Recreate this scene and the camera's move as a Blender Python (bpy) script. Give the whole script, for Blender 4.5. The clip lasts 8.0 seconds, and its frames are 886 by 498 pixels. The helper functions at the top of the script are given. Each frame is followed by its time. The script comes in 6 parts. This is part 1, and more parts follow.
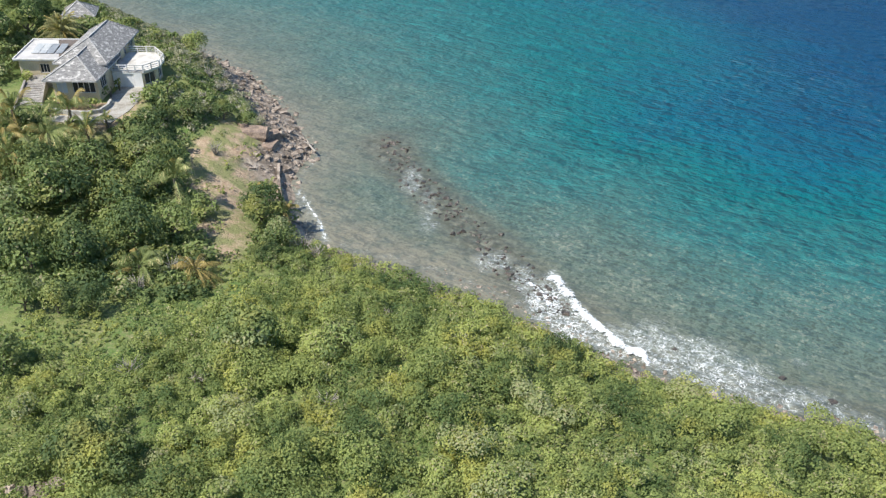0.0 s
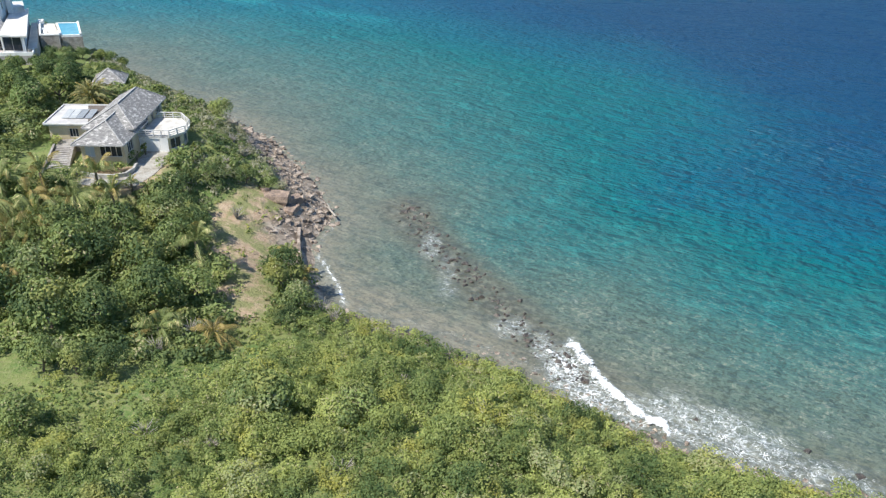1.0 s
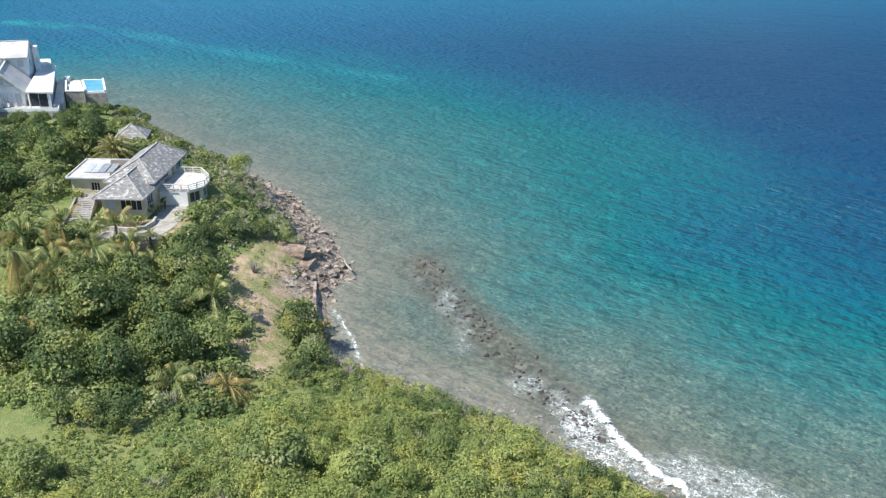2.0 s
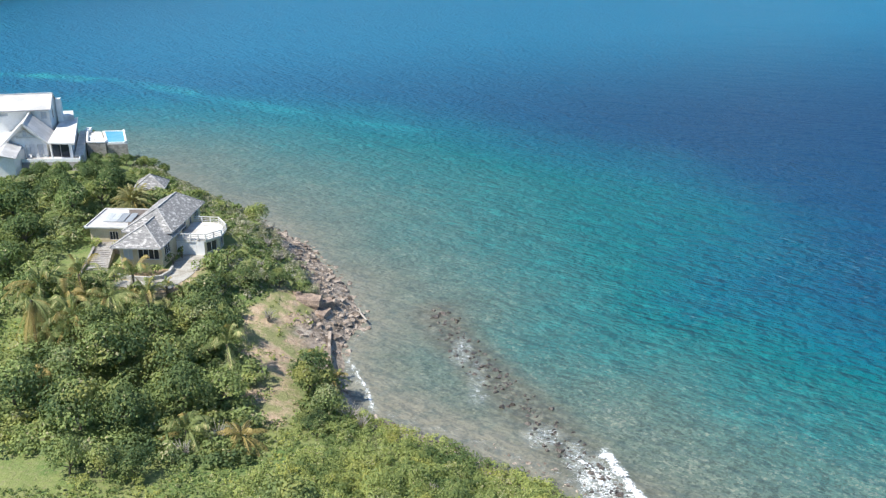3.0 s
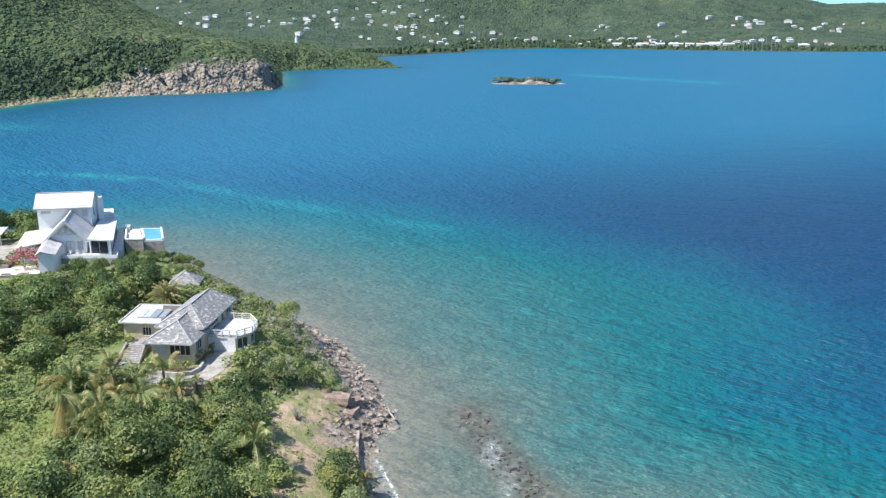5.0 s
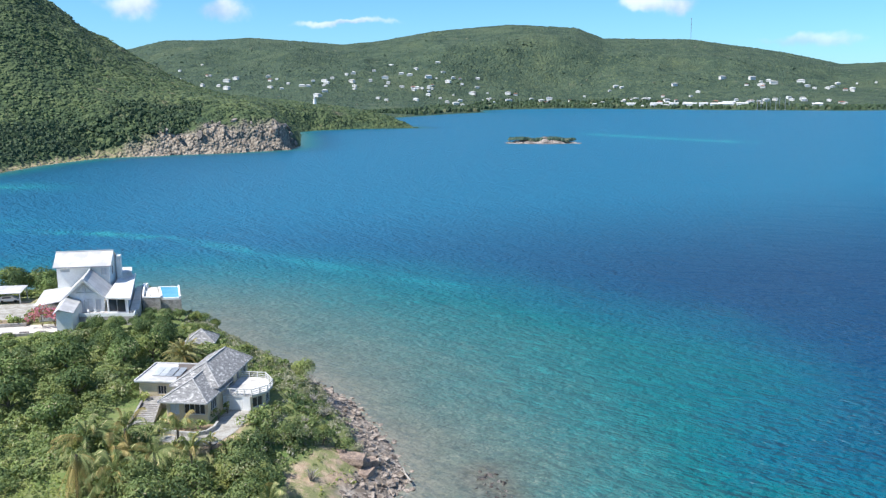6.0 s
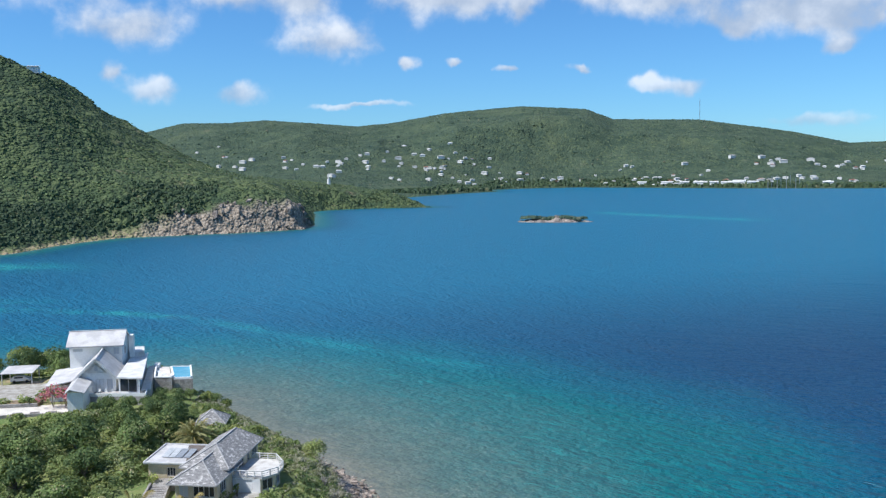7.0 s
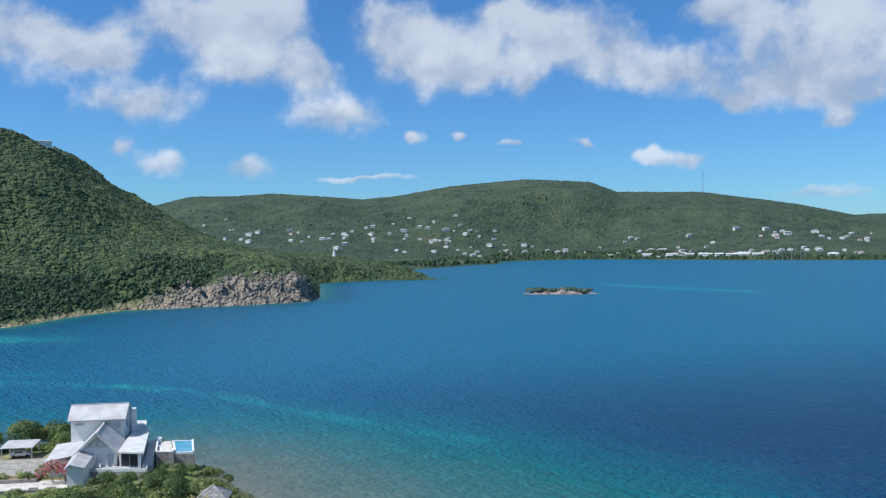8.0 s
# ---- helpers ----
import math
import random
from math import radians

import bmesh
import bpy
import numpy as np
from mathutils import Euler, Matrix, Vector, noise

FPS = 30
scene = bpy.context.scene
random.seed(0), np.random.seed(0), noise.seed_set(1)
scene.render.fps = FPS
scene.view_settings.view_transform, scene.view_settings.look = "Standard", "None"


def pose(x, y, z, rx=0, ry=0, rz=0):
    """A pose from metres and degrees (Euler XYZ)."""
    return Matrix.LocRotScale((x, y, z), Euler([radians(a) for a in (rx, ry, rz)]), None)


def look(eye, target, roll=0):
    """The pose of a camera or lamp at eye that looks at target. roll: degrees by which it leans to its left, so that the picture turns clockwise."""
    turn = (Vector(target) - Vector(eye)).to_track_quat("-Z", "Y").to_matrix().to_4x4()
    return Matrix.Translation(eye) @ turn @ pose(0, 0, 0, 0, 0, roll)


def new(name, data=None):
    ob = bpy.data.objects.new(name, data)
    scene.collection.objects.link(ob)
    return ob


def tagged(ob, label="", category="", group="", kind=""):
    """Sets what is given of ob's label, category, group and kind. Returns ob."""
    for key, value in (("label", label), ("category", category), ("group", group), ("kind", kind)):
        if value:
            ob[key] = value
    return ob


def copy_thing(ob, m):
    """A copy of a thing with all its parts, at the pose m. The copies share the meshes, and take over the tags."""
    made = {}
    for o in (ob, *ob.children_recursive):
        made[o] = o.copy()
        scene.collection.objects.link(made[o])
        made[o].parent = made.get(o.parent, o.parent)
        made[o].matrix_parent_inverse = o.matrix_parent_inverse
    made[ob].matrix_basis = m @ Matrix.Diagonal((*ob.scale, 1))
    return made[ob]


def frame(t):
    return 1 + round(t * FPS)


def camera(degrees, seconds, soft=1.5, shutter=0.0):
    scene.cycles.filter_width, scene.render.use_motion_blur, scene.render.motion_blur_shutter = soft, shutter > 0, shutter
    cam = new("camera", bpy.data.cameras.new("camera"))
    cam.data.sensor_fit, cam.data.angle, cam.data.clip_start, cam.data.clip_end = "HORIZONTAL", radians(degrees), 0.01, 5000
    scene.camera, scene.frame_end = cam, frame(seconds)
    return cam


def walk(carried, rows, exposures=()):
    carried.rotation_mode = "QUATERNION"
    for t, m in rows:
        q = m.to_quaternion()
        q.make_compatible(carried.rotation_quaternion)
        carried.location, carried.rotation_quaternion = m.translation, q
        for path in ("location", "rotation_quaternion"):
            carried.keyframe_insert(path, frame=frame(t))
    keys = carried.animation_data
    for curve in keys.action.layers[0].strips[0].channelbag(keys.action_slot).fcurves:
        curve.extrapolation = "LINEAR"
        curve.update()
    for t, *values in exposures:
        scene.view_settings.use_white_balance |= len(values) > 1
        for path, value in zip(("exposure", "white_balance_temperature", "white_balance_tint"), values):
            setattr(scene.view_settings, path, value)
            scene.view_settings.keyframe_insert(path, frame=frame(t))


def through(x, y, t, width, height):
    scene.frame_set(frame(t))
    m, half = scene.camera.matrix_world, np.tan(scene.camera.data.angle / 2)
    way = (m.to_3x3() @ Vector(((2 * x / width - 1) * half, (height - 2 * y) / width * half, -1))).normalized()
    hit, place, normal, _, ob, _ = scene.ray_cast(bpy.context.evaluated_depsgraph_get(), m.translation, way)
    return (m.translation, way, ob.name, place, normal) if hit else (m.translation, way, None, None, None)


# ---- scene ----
EXPOSURES = [(0.0, 0.4, 6650, 8), (1.5, 0.48, 6550, 8), (3.5, 0.6, 6500, 9), (4.5, 0.6, 6350, 10), (6.0, 0.53, 6200, 10), (7.0, 0.2, 6050, 10), (8.0, -0.02, 5950, 10)]
cam = camera(54.38, 8.0, soft=1.3)
EYE = (0.0, 0.0, 55.0)
walk(cam, [
    (0.0, pose(*EYE, 57.950, -0.399, 0.014)),
    (0.5, pose(*EYE, 60.225, -0.360, 0.501)),
    (1.0, pose(*EYE, 62.279, -0.325, 1.401)),
    (1.5, pose(*EYE, 64.154, -0.314, 2.081)),
    (3.0, pose(*EYE, 69.252, -0.029, 3.523)),
    (3.5, pose(*EYE, 70.791, 0.104, 4.222)),
    (4.0, pose(*EYE, 72.452, 0.091, 4.650)),
    (4.5, pose(*EYE, 74.139, 0.117, 5.073)),
    (6.0, pose(*EYE, 79.645, 0.413, 6.615)),
    (6.5, pose(*EYE, 82.210, 0.624, 7.028)),
    (7.0, pose(*EYE, 84.868, 0.680, 7.429)),
    (7.5, pose(*EYE, 87.406, 0.734, 7.627)),
    (8.0, pose(*EYE, 89.659, 0.750, 7.778)),
], exposures=EXPOSURES)

# ---- world and sun ----
SUN_WAY = Vector((-0.5, -0.27, 0.82)).normalized()
sun = new("sun", bpy.data.lights.new("sun", "SUN"))
sun.data.energy, sun.data.angle, sun.data.color = 5.0, radians(0.53), (1.0, 0.96, 0.9)
sun.matrix_world = look((0, 0, 300), Vector((0, 0, 300)) - SUN_WAY)


class Nodes:
    """Short hand for building node trees."""

    def __init__(self, tree):
        self.tree = tree
        tree.nodes.clear()

    def add(self, kind):
        return self.tree.nodes.new(kind)

    def grey(self, value):
        c = self.add("ShaderNodeCombineColor")
        for s in c.inputs:
            self.put(s, value)
        return c.outputs[0]

    def put(self, socket, value):
        if isinstance(value, bpy.types.NodeSocket):
            self.tree.links.new(value, socket)
        elif value is not None:
            socket.default_value = value

    def math(self, op, a, b=None, c=None, clamp=False):
        n = self.add("ShaderNodeMath")
        n.operation, n.use_clamp = op, clamp
        for s, v in zip(n.inputs, (a, b, c)):
            self.put(s, v)
        return n.outputs[0]

    def smooth(self, value, lo, hi, a=0.0, b=1.0):
        n = self.add("ShaderNodeMapRange")
        n.interpolation_type = "SMOOTHSTEP"
        for s, v in zip(n.inputs, (value, lo, hi, a, b)):
            self.put(s, v)
        return n.outputs[0]

    def mix(self, fac, a, b, blend="MIX"):
        n = self.add("ShaderNodeMix")
        n.data_type, n.blend_type = "RGBA", blend
        self.put(n.inputs[0], fac)
        for s, v in ((n.inputs[6], a), (n.inputs[7], b)):
            self.put(s, (*v, 1.0) if isinstance(v, tuple) and len(v) == 3 else v)
        return n.outputs[2]

    def noise(self, vector, scale, detail=3.0, rough=0.55, warp=0.0):
        n = self.add("ShaderNodeTexNoise")
        for key, v in (("Vector", vector), ("Scale", scale), ("Detail", detail), ("Roughness", rough), ("Distortion", warp)):
            self.put(n.inputs[key], v)
        return n.outputs[0]

    def voronoi(self, vector, scale, feature="F1", out="Distance", rand=1.0):
        n = self.add("ShaderNodeTexVoronoi")
        n.feature = feature
        for key, v in (("Vector", vector), ("Scale", scale), ("Randomness", rand)):
            self.put(n.inputs[key], v)
        return n.outputs[out]

    def scaled(self, vector, sx, sy, sz, turn=0.0):
        n = self.add("ShaderNodeMapping")
        self.put(n.inputs["Vector"], vector)
        n.inputs["Scale"].default_value = (sx, sy, sz)
        n.inputs["Rotation"].default_value = (0, 0, radians(turn))
        return n.outputs[0]

    def combed(self, vector, turn, along, across=1.0):
        """The place in axes turned by so many degrees, scaled along and across them."""
        n = self.add("ShaderNodeMapping")
        n.vector_type = "TEXTURE"
        self.put(n.inputs["Vector"], vector)
        n.inputs["Scale"].default_value = (1 / along, 1 / across, 1.0)
        n.inputs["Rotation"].default_value = (0, 0, radians(turn))
        return n.outputs[0]

    def bump(self, height, strength, distance):
        n = self.add("ShaderNodeBump")
        self.put(n.inputs["Height"], height)
        self.put(n.inputs["Strength"], strength)
        self.put(n.inputs["Distance"], distance)
        return n.outputs[0]

    def attr(self, name):
        n = self.add("ShaderNodeAttribute")
        n.attribute_name = name
        return n.outputs["Fac"]


# cumulus: azimuth, elevation, half width, half height in degrees
HIGH_CLOUDS = [
    (-33.3, 12.9, 4.2, 2.1), (-29.2, 11.8, 2.1, 1.1), (-27.1, 9.1, 3.5, 1.4), (-23.6, 14.1, 4.0, 1.7), (-18.8, 14.9, 2.7, 1.6), (-20.5, 11.6, 3.3, 1.6), (-16.3, 11.8, 1.5, 1.7), (-14.5, 8.4, 3.5, 1.4),
    (-11.1, 14.4, 2.4, 1.9), (-8.9, 12.3, 3.5, 2.3), (-5.2, 11.8, 2.7, 1.7), (-2.0, 10.3, 1.1, 1.4), (-3.6, 14.8, 1.7, 1.1), (-1.0, 13.5, 1.7, 1.7), (2.5, 13.0, 2.7, 2.7), (7.4, 11.0, 3.2, 1.7),
    (10.7, 9.2, 1.7, 1.1), (9.9, 14.4, 2.5, 1.0), (13.8, 12.5, 3.2, 2.4), (15.6, 10.0, 3.7, 1.7), (17.6, 12.2, 3.2, 2.4), (18.1, 8.9, 1.5, 1.2), (17.1, 7.1, 1.2, 0.6)]
LOW_CLOUDS = [(-9.5, 7.1, 0.9, 0.5), (-28.1, 6.5, 0.7, 0.6), (-25.9, 5.3, 1.7, 0.8), (-20.6, 5.3, 1.7, 0.8), (-6.3, 7.2, 0.7, 0.3), (-3.0, 6.8, 0.8, 0.3),
              (1.3, 6.6, 1.0, 0.3), (8.3, 5.4, 1.7, 0.7), (5.8, 5.5, 1.0, 0.5), (15.5, 2.7, 3.7, 0.5), (-12.7, 4.3, 2.4, 0.2)]
world = bpy.data.worlds.new("sky")
scene.world = world
world.use_nodes = True
W = Nodes(world.node_tree)
sky = W.add("ShaderNodeTexSky")
sky.sky_type, sky.sun_disc = "NISHITA", False
sky.sun_elevation, sky.sun_rotation = math.asin(SUN_WAY.z), math.atan2(SUN_WAY.x, SUN_WAY.y)
sky.dust_density, sky.ozone_density, sky.air_density = 0.2, 3.0, 1.0
way = W.add("ShaderNodeTexCoord").outputs["Generated"]
split = W.add("ShaderNodeSeparateXYZ")
W.put(split.inputs[0], way)
az = W.math("MULTIPLY", W.math("ARCTAN2", split.outputs[0], split.outputs[1]), 57.2958)
el = W.math("MULTIPLY", W.math("ARCSINE", split.outputs[2]), 57.2958)
puff_n = W.add("ShaderNodeTexNoise")
W.put(puff_n.inputs["Vector"], way)
for key, v in (("Scale", 15.0), ("Detail", 7.0), ("Roughness", 0.55)):
    puff_n.inputs[key].default_value = v
puff = puff_n.outputs[0]
wide = W.noise(way, 8.0, 3.0, 0.5)
wob_n = W.add("ShaderNodeTexNoise")
W.put(wob_n.inputs["Vector"], way)
for key, v in (("Scale", 17.0), ("Detail", 4.0), ("Roughness", 0.55)):
    wob_n.inputs[key].default_value = v
wob_split = W.add("ShaderNodeSeparateXYZ")
W.put(wob_split.inputs[0], wob_n.outputs["Color"])
az = W.math("ADD", az, W.math("MULTIPLY", W.math("SUBTRACT", wob_split.outputs[0], 0.5), 3.0))
el = W.math("ADD", el, W.math("MULTIPLY", W.math("SUBTRACT", wob_split.outputs[1], 0.5), 2.0))
heap, lift = None, None
for a0, e0, ha, he in HIGH_CLOUDS + LOW_CLOUDS:
    u = W.math("MULTIPLY", W.math("SUBTRACT", az, a0), 0.98 / ha)
    v = W.math("MULTIPLY", W.math("SUBTRACT", el, e0), 0.98 / he)
    q = W.math("MULTIPLY_ADD", u, u, W.math("MULTIPLY", v, v))
    g = W.math("POWER", 2.718, W.math("MULTIPLY", q, -1.0))
    gv = W.math("MULTIPLY", g, v)
    heap = g if heap is None else W.math("ADD", heap, g)
    lift = gv if lift is None else W.math("ADD", lift, gv)
rest = W.smooth(W.math("ABSOLUTE", az), 28.0, 48.0)  # the same broken cloud all round
high = W.smooth(el, 15.0, 22.0)
rest = W.math("MULTIPLY", W.math("MAXIMUM", rest, high), W.smooth(wide, 0.48, 0.62))
heap = W.math("ADD", heap, W.math("MULTIPLY", rest, W.smooth(el, 3.0, 9.0)))
cover = W.smooth(W.math("ADD", W.math("MINIMUM", heap, 0.95), W.math("MULTIPLY", W.math("SUBTRACT", puff, 0.5), 1.8)), 0.3, 0.98)
cover = W.math("MULTIPLY", cover, W.smooth(heap, 0.08, 0.4))
cover = W.math("MULTIPLY", cover, W.smooth(el, 1.0, 8.0, 0.4, 0.9))
shine = W.math("ADD", W.math("MULTIPLY", lift, 0.55), W.math("MULTIPLY", W.math("SUBTRACT", puff, 0.5), 2.6))
shine = W.smooth(shine, -0.5, 0.55)
white = W.mix(W.math("MULTIPLY", shine, W.smooth(el, 9.0, 16.0, 1.0, 0.55)), (4.7, 5.5, 6.7), (9.6, 9.8, 10.0))
deep = W.mix(1.0, sky.outputs[0], (0.6, 1.02, 1.38), "MULTIPLY")
background = W.add("ShaderNodeBackground")
W.put(background.inputs[0], W.mix(cover, deep, white))
background.inputs[1].default_value = 0.085
W.put(W.add("ShaderNodeOutputWorld").inputs[0], background.outputs[0])


# ---- materials ----
def material(name, base, rough=0.8, bump=None, metal=0.0, spec=0.5):
    """base(N, place) gives a colour socket or a tuple; bump(N, place) gives (height, strength, metres)."""
    m = bpy.data.materials.new(name)
    m.use_nodes = True
    n = Nodes(m.node_tree)
    place = n.add("ShaderNodeNewGeometry").outputs["Position"]
    shader = n.add("ShaderNodeBsdfPrincipled")
    col = base(n, place) if callable(base) else (*base, 1.0)
    n.put(shader.inputs["Base Color"], col)
    n.put(shader.inputs["Roughness"], rough(n, place) if callable(rough) else rough)
    shader.inputs["Metallic"].default_value = metal
    shader.inputs["Specular IOR Level"].default_value = spec
    if bump:
        n.put(shader.inputs["Normal"], n.bump(*bump(n, place)))
    n.put(n.add("ShaderNodeOutputMaterial").inputs[0], shader.outputs[0])
    return m


def two_tone(a, b, big, small, lo=0.35, hi=0.65, amount=0.25):
    """Blotches of b in a at one size, and grain at another."""
    def base(n, place):
        c = n.mix(n.smooth(n.noise(place, 1 / big, 4.0), lo, hi), a, b)
        g = n.smooth(n.noise(place, 1 / small, 3.0), 0.2, 0.8, 1 - amount, 1 + amount)
        return n.mix(1.0, c, n.grey(g), "MULTIPLY")
    return base


def leaf_material(name, dark, light, dry, dryness=0.12, odd=None, through=0.3, warm=None, patch_scale=0.11):
    """Foliage: every leaf differs a little, every plant more; a few leaves are dry, and odd plants have another green."""
    m = bpy.data.materials.new(name)
    m.use_nodes = True
    n = Nodes(m.node_tree)
    geo = n.add("ShaderNodeNewGeometry")
    place, one = geo.outputs["Position"], geo.outputs["Random Per Island"]
    tint = n.math("ADD", n.attr("tint"), n.math("MULTIPLY", n.math("SUBTRACT", n.add("ShaderNodeObjectInfo").outputs["Random"], 0.5), 0.3))
    patch = n.noise(place, patch_scale, 4.0, 0.6)
    f = n.math("ADD", n.math("MULTIPLY", one, 0.22), n.math("ADD", n.math("MULTIPLY", tint, 0.6), n.math("MULTIPLY", n.math("SUBTRACT", patch, 0.5), 1.5)))
    col = n.mix(n.smooth(f, 0.0, 0.95), dark, light)
    if warm:
        col = n.mix(n.smooth(n.noise(place, 0.21, 5.0, 0.65), 0.5, 0.68, 0.0, 0.75), col, warm)
    if odd:
        col = n.mix(n.smooth(tint, 0.88, 0.96, 0.0, 0.6), col, odd)
    col = n.mix(n.smooth(n.math("ADD", one, n.math("MULTIPLY", tint, 0.3)), 1.12 - dryness, 1.25 - dryness), col, dry)
    shader = n.add("ShaderNodeBsdfPrincipled")
    n.put(shader.inputs["Base Color"], col)
    shader.inputs["Roughness"].default_value = 0.65
    shader.inputs["Specular IOR Level"].default_value = 0.15
    trans = n.add("ShaderNodeBsdfTranslucent")
    n.put(trans.inputs[0], n.mix(0.4, col, (0.24, 0.34, 0.05)))
    both = n.add("ShaderNodeMixShader")
    both.inputs[0].default_value = through
    n.put(both.inputs[1], shader.outputs[0])
    n.put(both.inputs[2], trans.outputs[0])
    n.put(n.add("ShaderNodeOutputMaterial").inputs[0], both.outputs[0])
    return m


LEAF_SCRUB = leaf_material("scrub_leaves", (0.09, 0.142, 0.055), (0.43, 0.475, 0.15), (0.42, 0.38, 0.22), 0.02, (0.29, 0.31, 0.19), 0.3, (0.46, 0.43, 0.11))
LEAF_TREE = leaf_material("tree_leaves", (0.06, 0.1, 0.045), (0.31, 0.375, 0.13), (0.42, 0.38, 0.22), 0.03, (0.27, 0.3, 0.17), 0.27, (0.37, 0.36, 0.11))
# LEAF_TREE darkened: shade among the trees round the houses put into the colour
LEAF_SHADED = leaf_material("shaded_tree_leaves", (0.042, 0.076, 0.034), (0.225, 0.3, 0.1), (0.4, 0.36, 0.2), 0.02, (0.24, 0.28, 0.15), 0.22, (0.3, 0.32, 0.09))
LEAF_HILL = leaf_material("hill_leaves", (0.05, 0.082, 0.042), (0.155, 0.205, 0.078), (0.2, 0.19, 0.1), 0.04, through=0.1, patch_scale=0.012)
# distant leaves: the bluish haze of the air is mixed into the green
LEAF_HAZED = leaf_material("hazed_leaves", (0.05, 0.084, 0.058), (0.098, 0.138, 0.082), (0.15, 0.15, 0.1), 0.04, through=0.08, patch_scale=0.006)
LEAF_BELT = leaf_material("shore_belt_leaves", (0.032, 0.056, 0.03), (0.075, 0.11, 0.05), (0.12, 0.13, 0.07), 0.02, through=0.08, patch_scale=0.03)
LEAF_DRY = leaf_material("dry_leaves", (0.22, 0.225, 0.13), (0.38, 0.38, 0.25), (0.44, 0.41, 0.32), 0.3)
LEAF_FAN = leaf_material("fan_palm_leaves", (0.33, 0.31, 0.14), (0.62, 0.55, 0.3), (0.6, 0.48, 0.25), 0.2)
LEAF_PALM = leaf_material("palm_leaves", (0.2, 0.24, 0.09), (0.5, 0.5, 0.22), (0.66, 0.56, 0.28), 0.3)
LEAF_STRAW = leaf_material("straw_palm_leaves", (0.32, 0.25, 0.09), (0.58, 0.45, 0.19), (0.6, 0.45, 0.2), 0.3)
LEAF_PINK = leaf_material("bougainvillea_leaves", (0.42, 0.1, 0.15), (0.75, 0.27, 0.34), (0.13, 0.18, 0.04), 0.25)
BARK = material("bark", two_tone((0.2, 0.16, 0.12), (0.11, 0.09, 0.07), 0.6, 0.05), 0.95)
DEAD_WOOD = material("bleached_wood", two_tone((0.42, 0.38, 0.33), (0.28, 0.25, 0.21), 0.8, 0.1), 0.9)


def ground_base(n, place):
    grain = n.noise(place, 2.2, 5.0, 0.65)
    patch = n.noise(place, 0.16, 4.0, 0.6)
    grass = n.mix(n.smooth(patch, 0.35, 0.65), (0.11, 0.17, 0.05), (0.2, 0.23, 0.08))
    grass = n.mix(n.smooth(grain, 0.45, 0.75), grass, (0.25, 0.24, 0.12))
    soil = n.mix(n.smooth(grain, 0.3, 0.7), (0.36, 0.25, 0.17), (0.46, 0.36, 0.25))
    soil = n.mix(n.smooth(n.noise(place, 0.35, 5.0, 0.65), 0.4, 0.58), soil, (0.22, 0.225, 0.1))
    cell = n.voronoi(n.scaled(place, 1, 1, 1.6), 1.3, out="Color")
    rock = n.mix(n.smooth(n.noise(place, 0.5, 5.0), 0.35, 0.65), (0.16, 0.128, 0.1), (0.4, 0.335, 0.27))
    rock = n.mix(0.3, rock, n.grey(n.math("MULTIPLY", cell, 1.0)), "SOFT_LIGHT")
    bush = n.mix(n.smooth(n.noise(place, 0.05, 5.0, 0.7), 0.35, 0.65), (0.04, 0.068, 0.034), (0.09, 0.122, 0.05))
    bush = n.mix(n.smooth(n.noise(place, 0.007, 5.0, 0.65), 0.48, 0.66, 0.0, 0.8), bush, (0.125, 0.158, 0.062))
    bush = n.mix(n.smooth(n.noise(place, 0.02, 5.0, 0.7), 0.58, 0.7, 0.0, 0.7), bush, (0.19, 0.155, 0.1))
    # past about 1500 m the ground turns bluer: haze painted into its colour
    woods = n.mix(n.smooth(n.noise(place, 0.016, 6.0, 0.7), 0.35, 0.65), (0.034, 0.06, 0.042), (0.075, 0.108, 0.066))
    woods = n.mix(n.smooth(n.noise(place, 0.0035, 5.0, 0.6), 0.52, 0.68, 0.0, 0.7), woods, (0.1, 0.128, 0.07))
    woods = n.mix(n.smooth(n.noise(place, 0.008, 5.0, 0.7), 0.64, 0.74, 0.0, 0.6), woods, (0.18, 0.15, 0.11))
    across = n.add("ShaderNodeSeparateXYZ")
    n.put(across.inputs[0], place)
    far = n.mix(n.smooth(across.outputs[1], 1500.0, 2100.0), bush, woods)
    crown = n.voronoi(place, 0.34, out="Color")
    far = n.mix(n.smooth(crown, 0.45, 0.15, 0.0, 0.65), far, (0.032, 0.054, 0.03))
    far = n.mix(n.smooth(n.voronoi(place, 0.13, out="Color"), 0.6, 0.9, 0.0, 0.45), far, (0.13, 0.16, 0.07))
    col = n.mix(n.attr("far"), grass, far)
    col = n.mix(n.attr("bare"), col, soil)
    return n.mix(n.attr("rock"), col, rock)




def ground_relief(n, place):
    near = n.math("MULTIPLY", n.noise(place, 1.4, 6.0, 0.65), 0.35)
    crowns = n.math("ADD", n.math("MULTIPLY", n.voronoi(place, 0.34), -2.6), n.math("ADD", n.math("MULTIPLY", n.voronoi(place, 0.13), -5.0), n.math("MULTIPLY", n.noise(place, 0.05, 3.0, 0.6), 9.0)))
    return n.math("ADD", near, n.math("MULTIPLY", crowns, n.attr("far"))), 0.9, 1.0


GROUND = material("ground", ground_base, 0.95, ground_relief, spec=0.2)


